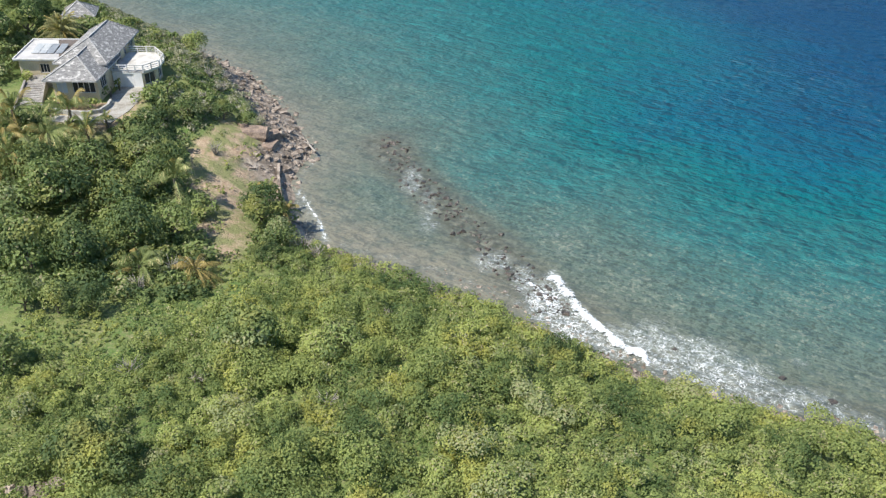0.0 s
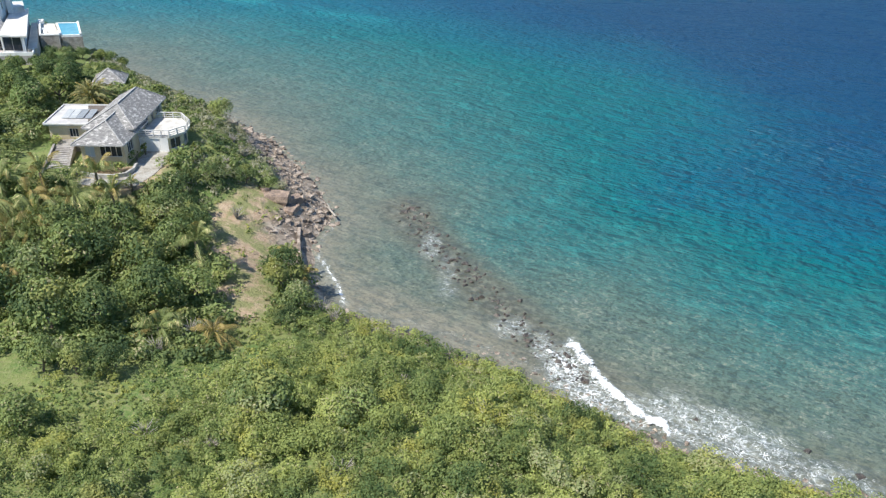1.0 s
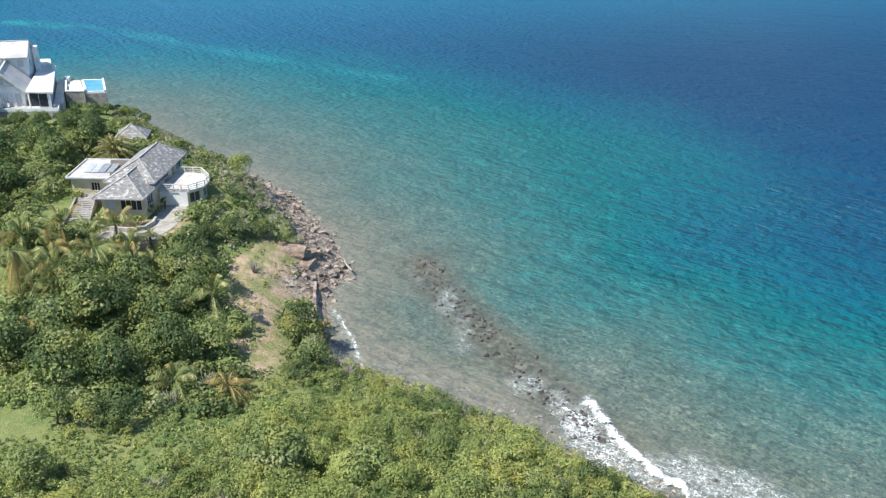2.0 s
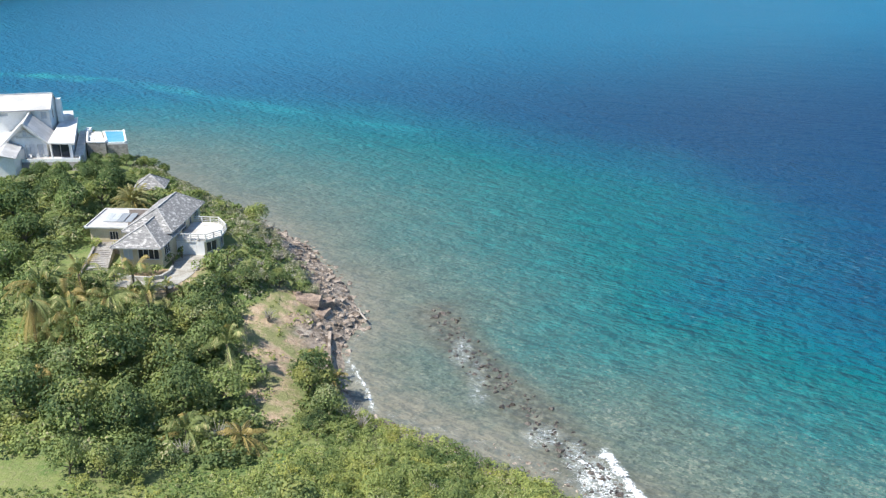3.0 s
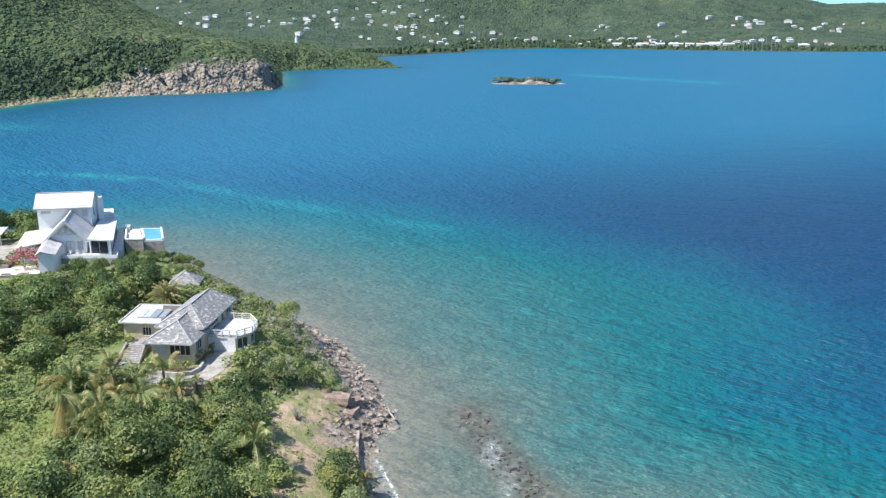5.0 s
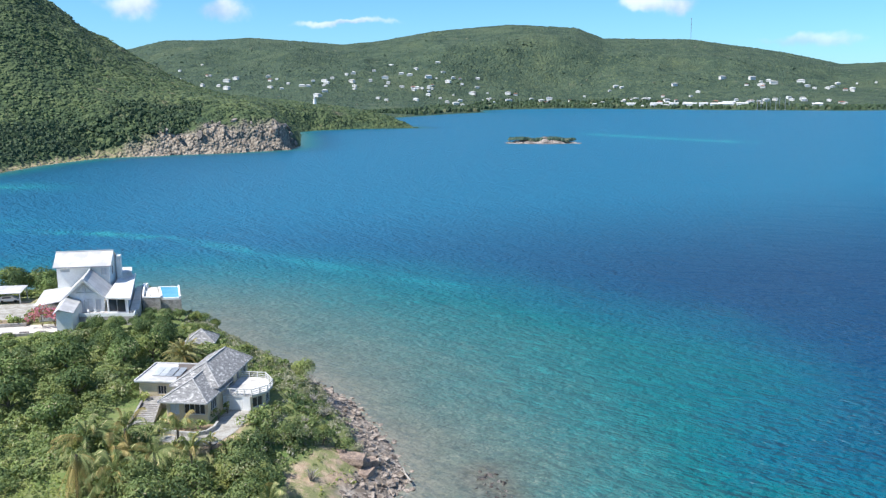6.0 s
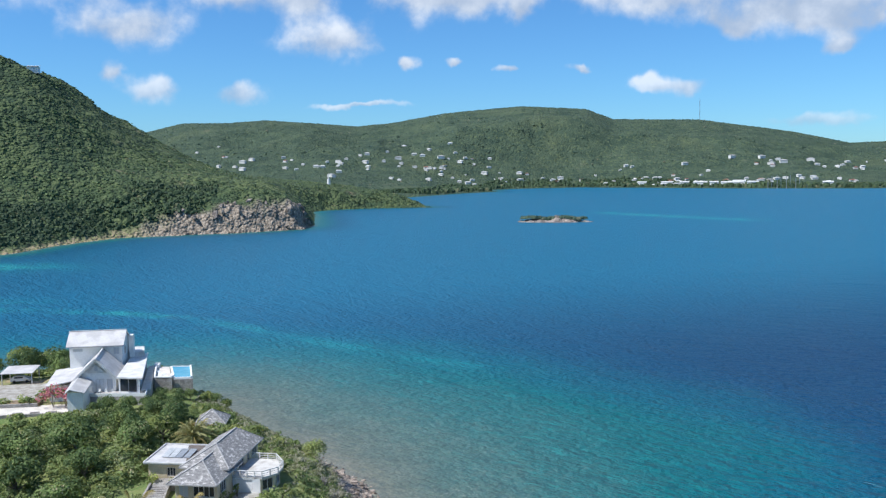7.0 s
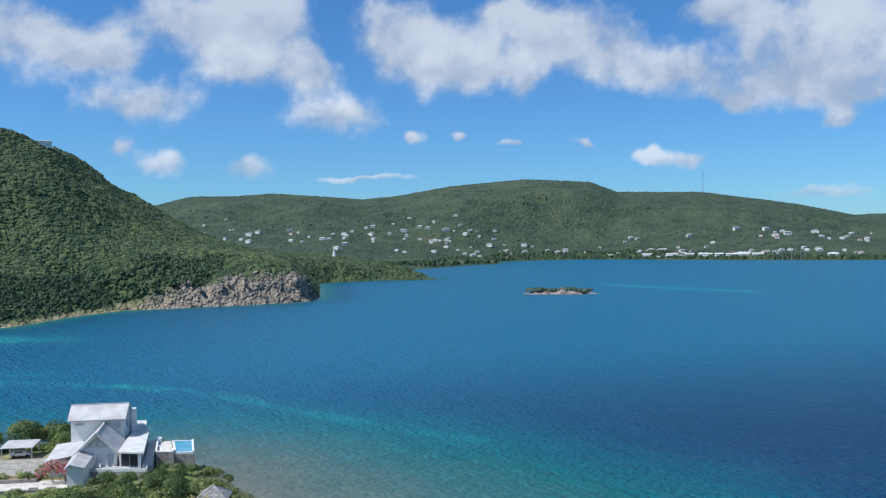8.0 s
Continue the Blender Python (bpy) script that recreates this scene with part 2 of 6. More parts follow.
def sea_material():
    m = bpy.data.materials.new("sea_water")
    m.use_nodes = True
    n = Nodes(m.node_tree)
    place = n.add("ShaderNodeNewGeometry").outputs["Position"]
    depth = n.attr("depth")
    warp = n.noise(place, 0.035, 4.0, 0.6)
    fine = n.noise(n.scaled(place, 1, 1, 1), 0.22, 5.0, 0.65)
    d = n.math("ADD", depth, n.math("ADD", n.math("MULTIPLY", n.math("SUBTRACT", warp, 0.5), 0.14), n.math("MULTIPLY", n.math("SUBTRACT", fine, 0.5), n.smooth(depth, 0.05, 0.5, 0.05, 0.2))))
    ramp = n.add("ShaderNodeValToRGB")
    n.put(ramp.inputs[0], d)
    stops = [(0.0, (0.185, 0.178, 0.138)), (0.10, (0.125, 0.146, 0.114)), (0.22, (0.072, 0.14, 0.12)), (0.34, (0.026, 0.125, 0.122)), (0.5, (0.001, 0.112, 0.122)),
             (0.66, (0.001, 0.094, 0.142)), (0.82, (0.001, 0.05, 0.116)), (1.0, (0.001, 0.036, 0.098))]
    while len(ramp.color_ramp.elements) < len(stops):
        ramp.color_ramp.elements.new(0.5)
    for e, (at, c) in zip(ramp.color_ramp.elements, stops):
        e.position, e.color = at, (*c, 1.0)
    col = n.mix(n.attr("bay"), ramp.outputs[0], (0.007, 0.138, 0.24))
    # stones and sand seen through the shallows: single stones, weed between them, broad patches
    jig = n.add("ShaderNodeVectorMath")
    jig.operation = "MULTIPLY_ADD"
    jig_noise = n.add("ShaderNodeTexNoise")
    n.put(jig_noise.inputs["Vector"], place)
    jig_noise.inputs["Scale"].default_value = 1.1
    n.put(jig.inputs[0], jig_noise.outputs["Color"])
    jig.inputs[1].default_value = (0.5, 0.5, 0)
    n.put(jig.inputs[2], place)
    one_stone = n.voronoi(jig.outputs[0], 2.6, out="Color")
    small_stone = n.voronoi(jig.outputs[0], 5.5, out="Color")
    patch = n.noise(place, 0.16, 4.0, 0.6)
    clear = n.math("MULTIPLY", n.smooth(depth, 0.6, 0.1, 0.0, 1.0), n.smooth(depth, 0.03, 0.2, 0.5, 1.0))
    shade = n.math("ADD", n.math("MULTIPLY", one_stone, 0.55), n.math("ADD", n.math("MULTIPLY", small_stone, 0.45), n.math("MULTIPLY", n.math("SUBTRACT", patch, 0.5), 0.6)))
    col = n.mix(n.math("MULTIPLY", clear, n.smooth(shade, 0.52, 0.22, 0.0, 0.8)), col, (0.042, 0.055, 0.046))
    col = n.mix(n.math("MULTIPLY", clear, n.smooth(shade, 0.6, 0.9, 0.0, 0.6)), col, (0.29, 0.29, 0.225))
    weed = n.noise(place, 0.5, 6.0, 0.75)
    col = n.mix(n.math("MULTIPLY", n.smooth(depth, 0.8, 0.35, 0.0, 0.3), n.smooth(weed, 0.52, 0.38)), col, (0.02, 0.062, 0.062))
    mid = n.math("MULTIPLY", n.math("MULTIPLY", n.smooth(depth, 0.75, 0.45), n.smooth(depth, 0.2, 0.4)), 0.25)
    col = n.mix(n.math("MULTIPLY", mid, n.smooth(n.noise(n.combed(place, -20, 0.5), 0.33, 5.0, 0.7), 0.52, 0.66)), col, (0.03, 0.32, 0.3))
    col = n.mix(n.math("MULTIPLY", n.attr("sand"), n.smooth(n.noise(place, 0.05, 4.0, 0.65), 0.36, 0.56, 0.1, 0.85)), col, (0.02, 0.27, 0.29))
    bedrock = n.math("MULTIPLY", n.attr("reef"), n.smooth(n.noise(place, 0.8, 5.0, 0.7), 0.38, 0.58))
    col = n.mix(bedrock, col, (0.058, 0.064, 0.05))
    # foam: lace that closes where the surf breaks
    wob = n.add("ShaderNodeVectorMath")
    wob.operation = "MULTIPLY_ADD"
    swirl = n.add("ShaderNodeTexNoise")
    n.put(swirl.inputs["Vector"], place)
    swirl.inputs["Scale"].default_value = 0.9
    n.put(wob.inputs[0], swirl.outputs["Color"])
    wob.inputs[1].default_value = (1.6, 1.6, 0)
    n.put(wob.inputs[2], place)
    lace = n.voronoi(wob.outputs[0], 2.2, "DISTANCE_TO_EDGE")
    lace2 = n.voronoi(wob.outputs[0], 6.5, "DISTANCE_TO_EDGE")
    torn = n.noise(place, 0.9, 5.0, 0.7)
    foam = n.attr("foam")
    f = n.math("SUBTRACT", n.math("ADD", foam, n.math("MULTIPLY", n.math("SUBTRACT", torn, 0.5), 1.3)), n.math("ADD", n.math("MULTIPLY", lace, 2.4), n.math("MULTIPLY", lace2, 1.3)))
    f = n.math("MULTIPLY", n.smooth(f, 0.08, 0.6), n.smooth(foam, 0.02, 0.2))
    shader = n.add("ShaderNodeBsdfPrincipled")
    milk = n.math("MULTIPLY", n.smooth(foam, 0.1, 0.55, 0.0, 0.7), n.smooth(n.noise(place, 1.6, 5.0, 0.75), 0.4, 0.7))
    col = n.mix(milk, col, (0.42, 0.47, 0.46))
    n.put(shader.inputs["Base Color"], n.mix(f, col, (0.85, 0.87, 0.88)))
    n.put(shader.inputs["Roughness"], n.math("ADD", 0.24, n.math("MULTIPLY", f, 0.5)))
    shader.inputs["IOR"].default_value = 1.33
    shader.inputs["Specular IOR Level"].default_value = 0.0
    # wind waves at four lengths, their crests running one way with some spread
    chop = n.noise(n.combed(place, -30, 0.65), 0.7, 2.0, 0.5, 0.1)
    ripple = n.noise(n.combed(place, -25, 0.6), 1.5, 2.0, 0.5, 0.1)
    swell = n.noise(n.combed(place, -40, 0.4), 0.2, 1.0, 0.5, 0.2)
    roll = n.noise(n.combed(place, -33, 0.45), 0.075, 2.0, 0.5, 0.2)
    gust = n.noise(n.combed(place, -30, 0.5), 0.045, 3.0, 0.6, 0.4)
    h = n.math("ADD", n.math("MULTIPLY", chop, 1.15), n.math("ADD", n.math("MULTIPLY", ripple, 0.3), n.math("ADD", n.math("MULTIPLY", swell, 1.1), n.math("MULTIPLY", roll, 1.0))))
    n.put(shader.inputs["Normal"], n.bump(h, n.smooth(depth, 0.1, 0.7, 0.3, 1.0), 2.3))
    n.put(shader.inputs["Coat Weight"], n.math("MULTIPLY", n.math("SUBTRACT", 1.0, f), 0.95))
    shader.inputs["Coat IOR"].default_value = 1.33
    shader.inputs["Coat Roughness"].default_value = 0.4
    n.put(shader.inputs["Coat Normal"], n.bump(h, n.math("MULTIPLY", n.smooth(depth, 0.05, 0.8, 0.4, 1.0), n.smooth(gust, 0.3, 0.7, 0.6, 1.0)), 1.5))
    n.put(n.add("ShaderNodeOutputMaterial").inputs[0], shader.outputs[0])
    return m


SEA = sea_material()


def foam_material():
    """White water, torn open towards its edges."""
    m = bpy.data.materials.new("white_water")
    m.use_nodes = True
    n = Nodes(m.node_tree)
    place = n.add("ShaderNodeNewGeometry").outputs["Position"]
    torn = n.math("ADD", n.math("SUBTRACT", n.math("ADD", n.math("MULTIPLY", n.noise(place, 2.6, 7.0, 0.8), 2.4), n.math("MULTIPLY", n.noise(place, 0.55, 2.0, 0.5), 1.4)), 1.15), n.math("MULTIPLY", n.attr("edge"), -1.15))
    shader = n.add("ShaderNodeBsdfPrincipled")
    n.put(shader.inputs["Base Color"], n.mix(n.smooth(n.noise(place, 3.5, 5.0, 0.7), 0.35, 0.6), (0.66, 0.71, 0.72), (0.88, 0.9, 0.9)))
    shader.inputs["Roughness"].default_value = 0.8
    n.put(shader.inputs["Alpha"], n.smooth(torn, -0.12, 0.22))
    n.put(shader.inputs["Normal"], n.bump(n.noise(place, 4.0, 5.0, 0.7), 1.0, 0.15))
    n.put(n.add("ShaderNodeOutputMaterial").inputs[0], shader.outputs[0])
    return m


WHITE_WATER = foam_material()
ROCK = material("shore_rock", two_tone((0.37, 0.305, 0.25), (0.15, 0.118, 0.092), 1.3, 0.14, lo=0.4, hi=0.6, amount=0.5), 0.9, lambda n, p: (n.noise(p, 5.0, 5.0, 0.7), 0.8, 0.12))
RED_ROCK = material("red_rock", two_tone((0.36, 0.265, 0.2), (0.2, 0.15, 0.12), 0.9, 0.12, amount=0.45), 0.9, lambda n, p: (n.noise(p, 4.0, 5.0, 0.7), 0.9, 0.2))
WET_ROCK = material("wet_rock", two_tone((0.1, 0.08, 0.065), (0.05, 0.045, 0.04), 0.7, 0.1, amount=0.4), 0.35, lambda n, p: (n.noise(p, 5.0, 5.0, 0.7), 0.8, 0.12))


WHITE = material("white_render", two_tone((0.8, 0.8, 0.78), (0.7, 0.7, 0.67), 2.5, 0.3, amount=0.06), 0.75)
CREAM = material("cream_render", two_tone((0.62, 0.53, 0.36), (0.52, 0.43, 0.29), 1.5, 0.2, amount=0.12), 0.85)
TRIM = material("white_trim", two_tone((0.66, 0.65, 0.62), (0.5, 0.48, 0.45), 1.2, 0.15, amount=0.08), 0.6)


def shingle_base(n, place):
    course = n.smooth(n.noise(n.scaled(place, 1, 1, 7), 1.6, 3.0), 0.35, 0.65)
    col = n.mix(course, (0.16, 0.155, 0.15), (0.26, 0.25, 0.24))
    worn = n.noise(n.scaled(place, 1, 1, 3.0), 1.3, 6.0, 0.72)
    return n.mix(n.smooth(worn, 0.5, 0.66), col, (0.55, 0.53, 0.5))


SHINGLE = material("weathered_shingles", shingle_base, 0.9, lambda n, p: (n.noise(n.scaled(p, 1, 1, 5), 3.0, 3.0), 0.6, 0.05))
WHITE_ROOF = material("white_sheet_roof", two_tone((0.72, 0.71, 0.68), (0.56, 0.54, 0.5), 2.0, 0.2, amount=0.08), 0.5)
GREY_ROOF = material("pale_grey_roof", two_tone((0.56, 0.54, 0.52), (0.42, 0.405, 0.39), 2.2, 0.25, amount=0.1), 0.6)
GLASS = material("window_glass", (0.025, 0.035, 0.045), 0.08, spec=0.6)
SHUTTER = material("blue_grey_shutter", (0.5, 0.53, 0.56), 0.6)
PANEL = material("solar_glass", two_tone((0.46, 0.47, 0.47), (0.36, 0.38, 0.39), 0.8, 0.1), 0.5)
PANEL_DARK = material("solar_glass_dark", two_tone((0.26, 0.28, 0.3), (0.2, 0.22, 0.24), 0.8, 0.1), 0.5)
CONCRETE = material("concrete", two_tone((0.42, 0.39, 0.37), (0.32, 0.3, 0.285), 1.6, 0.15, amount=0.15), 0.9)
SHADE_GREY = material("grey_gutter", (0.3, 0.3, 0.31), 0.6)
PAVING = material("pale_paving", two_tone((0.66, 0.61, 0.54), (0.52, 0.48, 0.42), 2.2, 0.2, amount=0.12), 0.9)
STONE_WALL = material("grey_stone_wall", two_tone((0.34, 0.32, 0.29), (0.22, 0.2, 0.18), 0.9, 0.18, amount=0.3), 0.95)
POOL_WATER = material("pool_water", two_tone((0.07, 0.3, 0.4), (0.1, 0.35, 0.45), 2.0, 0.5, amount=0.08), 0.08)
CAR_PAINT = material("silver_paint", (0.62, 0.63, 0.64), 0.25, metal=0.3)
RUBBER = material("rubber", (0.02, 0.02, 0.02), 0.8)
TILE_RED = material("red_brown_roof", two_tone((0.3, 0.12, 0.08), (0.22, 0.1, 0.07), 3.0, 0.6), 0.8)
WEATHERED_CAP = material("weathered_ridge_cap", two_tone((0.44, 0.43, 0.41), (0.3, 0.29, 0.28), 0.7, 0.12, amount=0.2), 0.85)
BROWN_FELT = material("brown_roofing_felt", two_tone((0.12, 0.098, 0.085), (0.17, 0.145, 0.125), 1.2, 0.2, amount=0.2), 0.9)
DECK_PAINT = material("worn_deck_paint", two_tone((0.56, 0.54, 0.5), (0.4, 0.37, 0.33), 1.3, 0.2, lo=0.4, hi=0.7, amount=0.15), 0.85)
PALE_STONE = material("pale_stone", two_tone((0.44, 0.43, 0.4), (0.32, 0.31, 0.28), 0.8, 0.15, amount=0.2), 0.95)
DRIVE = material("worn_concrete_drive", two_tone((0.38, 0.36, 0.32), (0.26, 0.235, 0.195), 1.4, 0.2, amount=0.25), 0.95)
BED_SOIL = material("bed_soil", two_tone((0.3, 0.21, 0.13), (0.2, 0.15, 0.09), 0.8, 0.1), 0.95)
STEEL = material("grey_steel", (0.3, 0.31, 0.32), 0.5, metal=0.6)


# ---- land forms ----
# the shore from behind the eye round the point with the white villa, then the bay, the headland and the far shore
NEAR_COAST = [(150, -420), (92, 0), (62, 36), (39.4, 56.0), (27.8, 61.0), (21.5, 64.4), (15.6, 69.4), (10.9, 73.8), (7.2, 77.4), (-1, 83), (-9.3, 87), (-15.3, 89.7),
              (-18.6, 98), (-20.3, 104.3), (-18.2, 113), (-22.5, 122), (-28, 134), (-37, 148.5), (-50, 162), (-66, 177), (-82, 194), (-104, 203), (-140, 198), (-220, 190),
              (-330, 240), (-420, 350), (-430, 460)]
FAR_COAST = [(-386, 568), (-392, 640), (-384, 712), (-340, 745), (-289, 780), (-247, 824), (-256, 890), (-300, 1050), (-345, 1200), (-332, 1248), (-284, 1298), (-192, 1322),
             (-225, 1385), (-330, 1500), (-390, 1650), (-325, 1829), (-228, 2168), (-153, 2300), (-190, 2480), (-124, 2640), (60, 2760), (240, 2640), (496, 2420), (778, 2300),
             (1300, 2450), (2500, 2600), (5200, 2900)]
CLOSING = [(5200, 6000), (-6000, 6000), (-6000, -420)]
COAST = np.array(NEAR_COAST + FAR_COAST + CLOSING, float)


def inland(x, y, ring=COAST):
    """Metres from the coast: above nought on land."""
    best = np.full(x.shape, 1e12)
    inside = np.zeros(x.shape, bool)
    for (ax, ay), (bx, by) in zip(ring, np.roll(ring, -1, 0)):
        ex, ey = bx - ax, by - ay
        u = np.clip(((x - ax) * ex + (y - ay) * ey) / (ex * ex + ey * ey), 0, 1)
        best = np.minimum(best, (x - ax - u * ex) ** 2 + (y - ay - u * ey) ** 2)
        if ay != by:
            inside ^= ((ay > y) != (by > y)) & (x < ax + (y - ay) * ex / (by - ay))
    return np.sqrt(best) * np.where(inside, 1, -1)


def line_distance(x, y, pts):
    best = np.full(np.shape(x), 1e12)
    for (ax, ay), (bx, by) in zip(pts, pts[1:]):
        ex, ey = bx - ax, by - ay
        u = np.clip(((x - ax) * ex + (y - ay) * ey) / (ex * ex + ey * ey), 0, 1)
        best = np.minimum(best, (x - ax - u * ex) ** 2 + (y - ay - u * ey) ** 2)
    return np.sqrt(best)


def step(v, lo, hi):
    u = np.clip((v - lo) / (hi - lo), 0, 1)
    return u * u * (3 - 2 * u)


def bell(x, y, cx, cy, sx, sy):
    return np.exp(-0.5 * (((x - cx) / sx) ** 2 + ((y - cy) / sy) ** 2))


_grid = np.random.default_rng(5).random((128, 128))


def value_noise(x, y, size):
    """Smooth noise from 0 to 1 with lumps of that many metres."""
    x, y = x / size + 1000, y / size + 1000
    i, j = np.floor(x).astype(int), np.floor(y).astype(int)
    u, v = x - i, y - j
    u, v = u * u * (3 - 2 * u), v * v * (3 - 2 * v)
    g = lambda a, b: _grid[a % 128, b % 128]
    return (g(i, j) * (1 - u) + g(i + 1, j) * u) * (1 - v) + (g(i, j + 1) * (1 - u) + g(i + 1, j + 1) * u) * v


def rough_noise(x, y, size, octaves=4):
    total, amp, norm = 0, 1.0, 0
    for k in range(octaves):
        total, norm = total + amp * value_noise(x + 37 * k, y - 19 * k, size), norm + amp
        size, amp = size / 2.1, amp * 0.55
    return total / norm


VILLA = (-88.0, 156.0, radians(16))
PAD_HOUSE, PAD_VILLA = 9.0, 11.0


def villa_frame(x, y):
    dx, dy, c, s = x - VILLA[0], y - VILLA[1], math.cos(VILLA[2]), math.sin(VILLA[2])
    return dx * c + dy * s, -dx * s + dy * c


RIDGE_X = [-4000, -2030, -1740, -1510, -1340, -900, -740, -500, -157, 130, 250, 620, 1010, 1245, 1400, 2200, 4500]
RIDGE_Z = [195, 225, 285, 282, 292, 256, 268, 306, 330, 312, 266, 258, 200, 150, 154, 140, 110]


def land_height(x, y, d=None):
    d = inland(x, y) if d is None else d
    d = d + (rough_noise(x, y, 9.0) - 0.5) * np.clip(3.0 + 0.004 * np.hypot(x, y), 0, 12)
    up = np.maximum(d, 0)
    # the near slope, its garden hollow, the shoulders with the two houses
    near = 4.0 * (1 - np.exp(-up / 7)) - 1.3 * bell(x, y, -8, 77, 16, 9) + 0.035 * up + 3.2 * bell(x, y, 6, 44, 22, 22) * step(up, 4, 16)
    near = near + step(up, 0, 14) * (4.2 * bell(x, y, -52, 121, 17, 17) + 7.5 * bell(x, y, -94, 162, 30, 27) - 3.8 * bell(x, y, -99, 138.5, 13, 9)) + 14 * step(-y, -30, 120)
    near = near + (rough_noise(x, y, 14.0) - 0.5) * 1.6 * step(up, 2, 12)
    near = near + 1.3 * step(up + 1.6 * (rough_noise(x, y, 5.0) - 0.5), 6.2, 7.0) * step(y, 116, 121) * step(152 - y, 0, 5)
    edge = np.maximum(np.maximum(-62 - x, x + 40.5), np.maximum(104.5 - y, y - 130))
    near = near + (PAD_HOUSE - near) * step(-edge, -4.5, 0)
    lx, ly = villa_frame(x, y)
    edge = np.maximum(np.maximum(-26 - lx, lx - 9.5), np.maximum(-8.5 - ly, ly - 24))
    near = near + (PAD_VILLA - near) * step(-edge, -4, 0)
    # the hill and headland across the bay, the hills behind
    ramp = 1 - np.exp(-up / np.where(y < 700, 60.0, 60.0 - 32.0 * step(y, 700, 760)))
    hill = 117 * bell(x, y, -600, 905, 80, 185) + 54 * bell(x, y, -570, 930, 270, 300) + 22 * bell(x, y, -290, 835, 60, 60) + 19 * bell(x, y, -420, 1340, 150, 110) + 7
    cliff = step(y, 700, 745) * step(905 - y, 0, 50) * step(x, -385, -345)
    ramp = ramp * (1 - cliff) + cliff * (0.06 * step(up, 0, 2) + 0.22 * step(up + 6 * (rough_noise(x, y, 11.0) - 0.5), 2, 9) + 0.72 * (1 - np.exp(-up / 52)))
    hill = hill * ramp * (1 + 0.5 * step(40 - up, 0, 20) * (rough_noise(x, y, 16.0) - 0.5)) * (1 + 0.35 * (rough_noise(x, y, 120.0, 5) - 0.5))
    back = np.interp(x * 3900 / np.maximum(y, 2500), RIDGE_X, RIDGE_Z) * step(y, 1900, 3900) ** 1.25 * step(up, 0, 600)
    back = back * (1 + (1.0 * (rough_noise(x, y, 330.0, 5) - 0.5) - 0.35 * np.abs(value_noise(x, y, 260.0) - 0.5)) * step(3900 - y, 250, 1000)) * (1 - 0.4 * step(y, 4000, 4900))
    far = np.maximum(hill, back + 6 * (1 - np.exp(-up / 30)))
    w = step(np.maximum(y - 330, -x - 250), 0, 120)
    z = near * (1 - w) + far * w
    return np.where(d > 0, z, np.maximum(d * 0.25, -6)), d


# zones of the near land: trodden earth, grass, pads
PATH = [(-27, 111), (-28.5, 103), (-28, 97), (-25, 89), (-24.5, 82)]
CLEARING = [(-48, 61.5), (-39, 62.5), (-32, 63.3), (-29, 65.6), (-26, 67.6), (-23, 71), (-21.6, 76), (-22.3, 80)]


def bare_zone(x, y):
    b = step(4.2 - line_distance(x, y, PATH[:3]), -1.0, 1.2)
    b = np.maximum(b, step(2.2 - line_distance(x, y, PATH[2:]), -1.0, 1.0))
    b = np.maximum(b, step(1 - ((x + 27) / 7.2) ** 2 - ((y - 104) / 6.2) ** 2 + 0.5 * (rough_noise(x, y, 3.0) - 0.5), -0.15, 0.15) * step(inland(x, y), 2.0, 4.0))
    b = np.maximum(b, step(2.3 - line_distance(x, y, [(-26, 86), (-23, 85.6)]), -0.7, 0.7))
    b = np.maximum(b, step(2.2 - line_distance(x, y, [(-50, 105.4), (-43, 104.6), (-42.4, 109.6), (-43.0, 115)]), -0.5, 0.5))
    lx, ly = villa_frame(x, y)
    return np.maximum(b, step(8 - line_distance(lx, ly, [(-22, 16), (-17, 6), (-12, 2)]), -1, 1))


def open_zone(x, y):
    """Where no scrub grows: paths, grass, houses and their yards."""
    o = bare_zone(x, y)
    o = np.maximum(o, step(2.5 - line_distance(x, y, CLEARING), -0.8, 0.8))
    o = np.maximum(o, step(-np.maximum(np.maximum(-62.5 - x, x + 45.2), np.maximum(108.5 - y, y - 129.5)), -0.6, 0.2))
    o = np.maximum(o, step(2.0 - line_distance(x, y, [(-55.4, 106.5), (-56.8, 115)]), -0.3, 0.3))
    o = np.maximum(o, step(-np.maximum(np.maximum(-46 - x, x + 38.9), np.maximum(113.8 - y, y - 124.2)), -0.5, 0.2))
    o = np.maximum(o, step(3.6 - np.hypot(x + 60, y - 141), -0.3, 0.3))
    o = np.maximum(o, step(1 - ((x + 61) / 4.5) ** 2 - ((y - 89) / 6.5) ** 2 + 0.9 * (rough_noise(x, y, 4.0) - 0.5), -0.2, 0.2))
    lx, ly = villa_frame(x, y)
    o = np.maximum(o, step(-np.maximum(np.maximum(-11 - lx, lx - 17), np.maximum(-9.5 - ly, ly - 21)), -0.5, 0.2))
    return np.maximum(o, step(-np.maximum(np.maximum(-26 - lx, lx + 3), np.maximum(-9 - ly, ly - 2)), -0.5, 0.2))


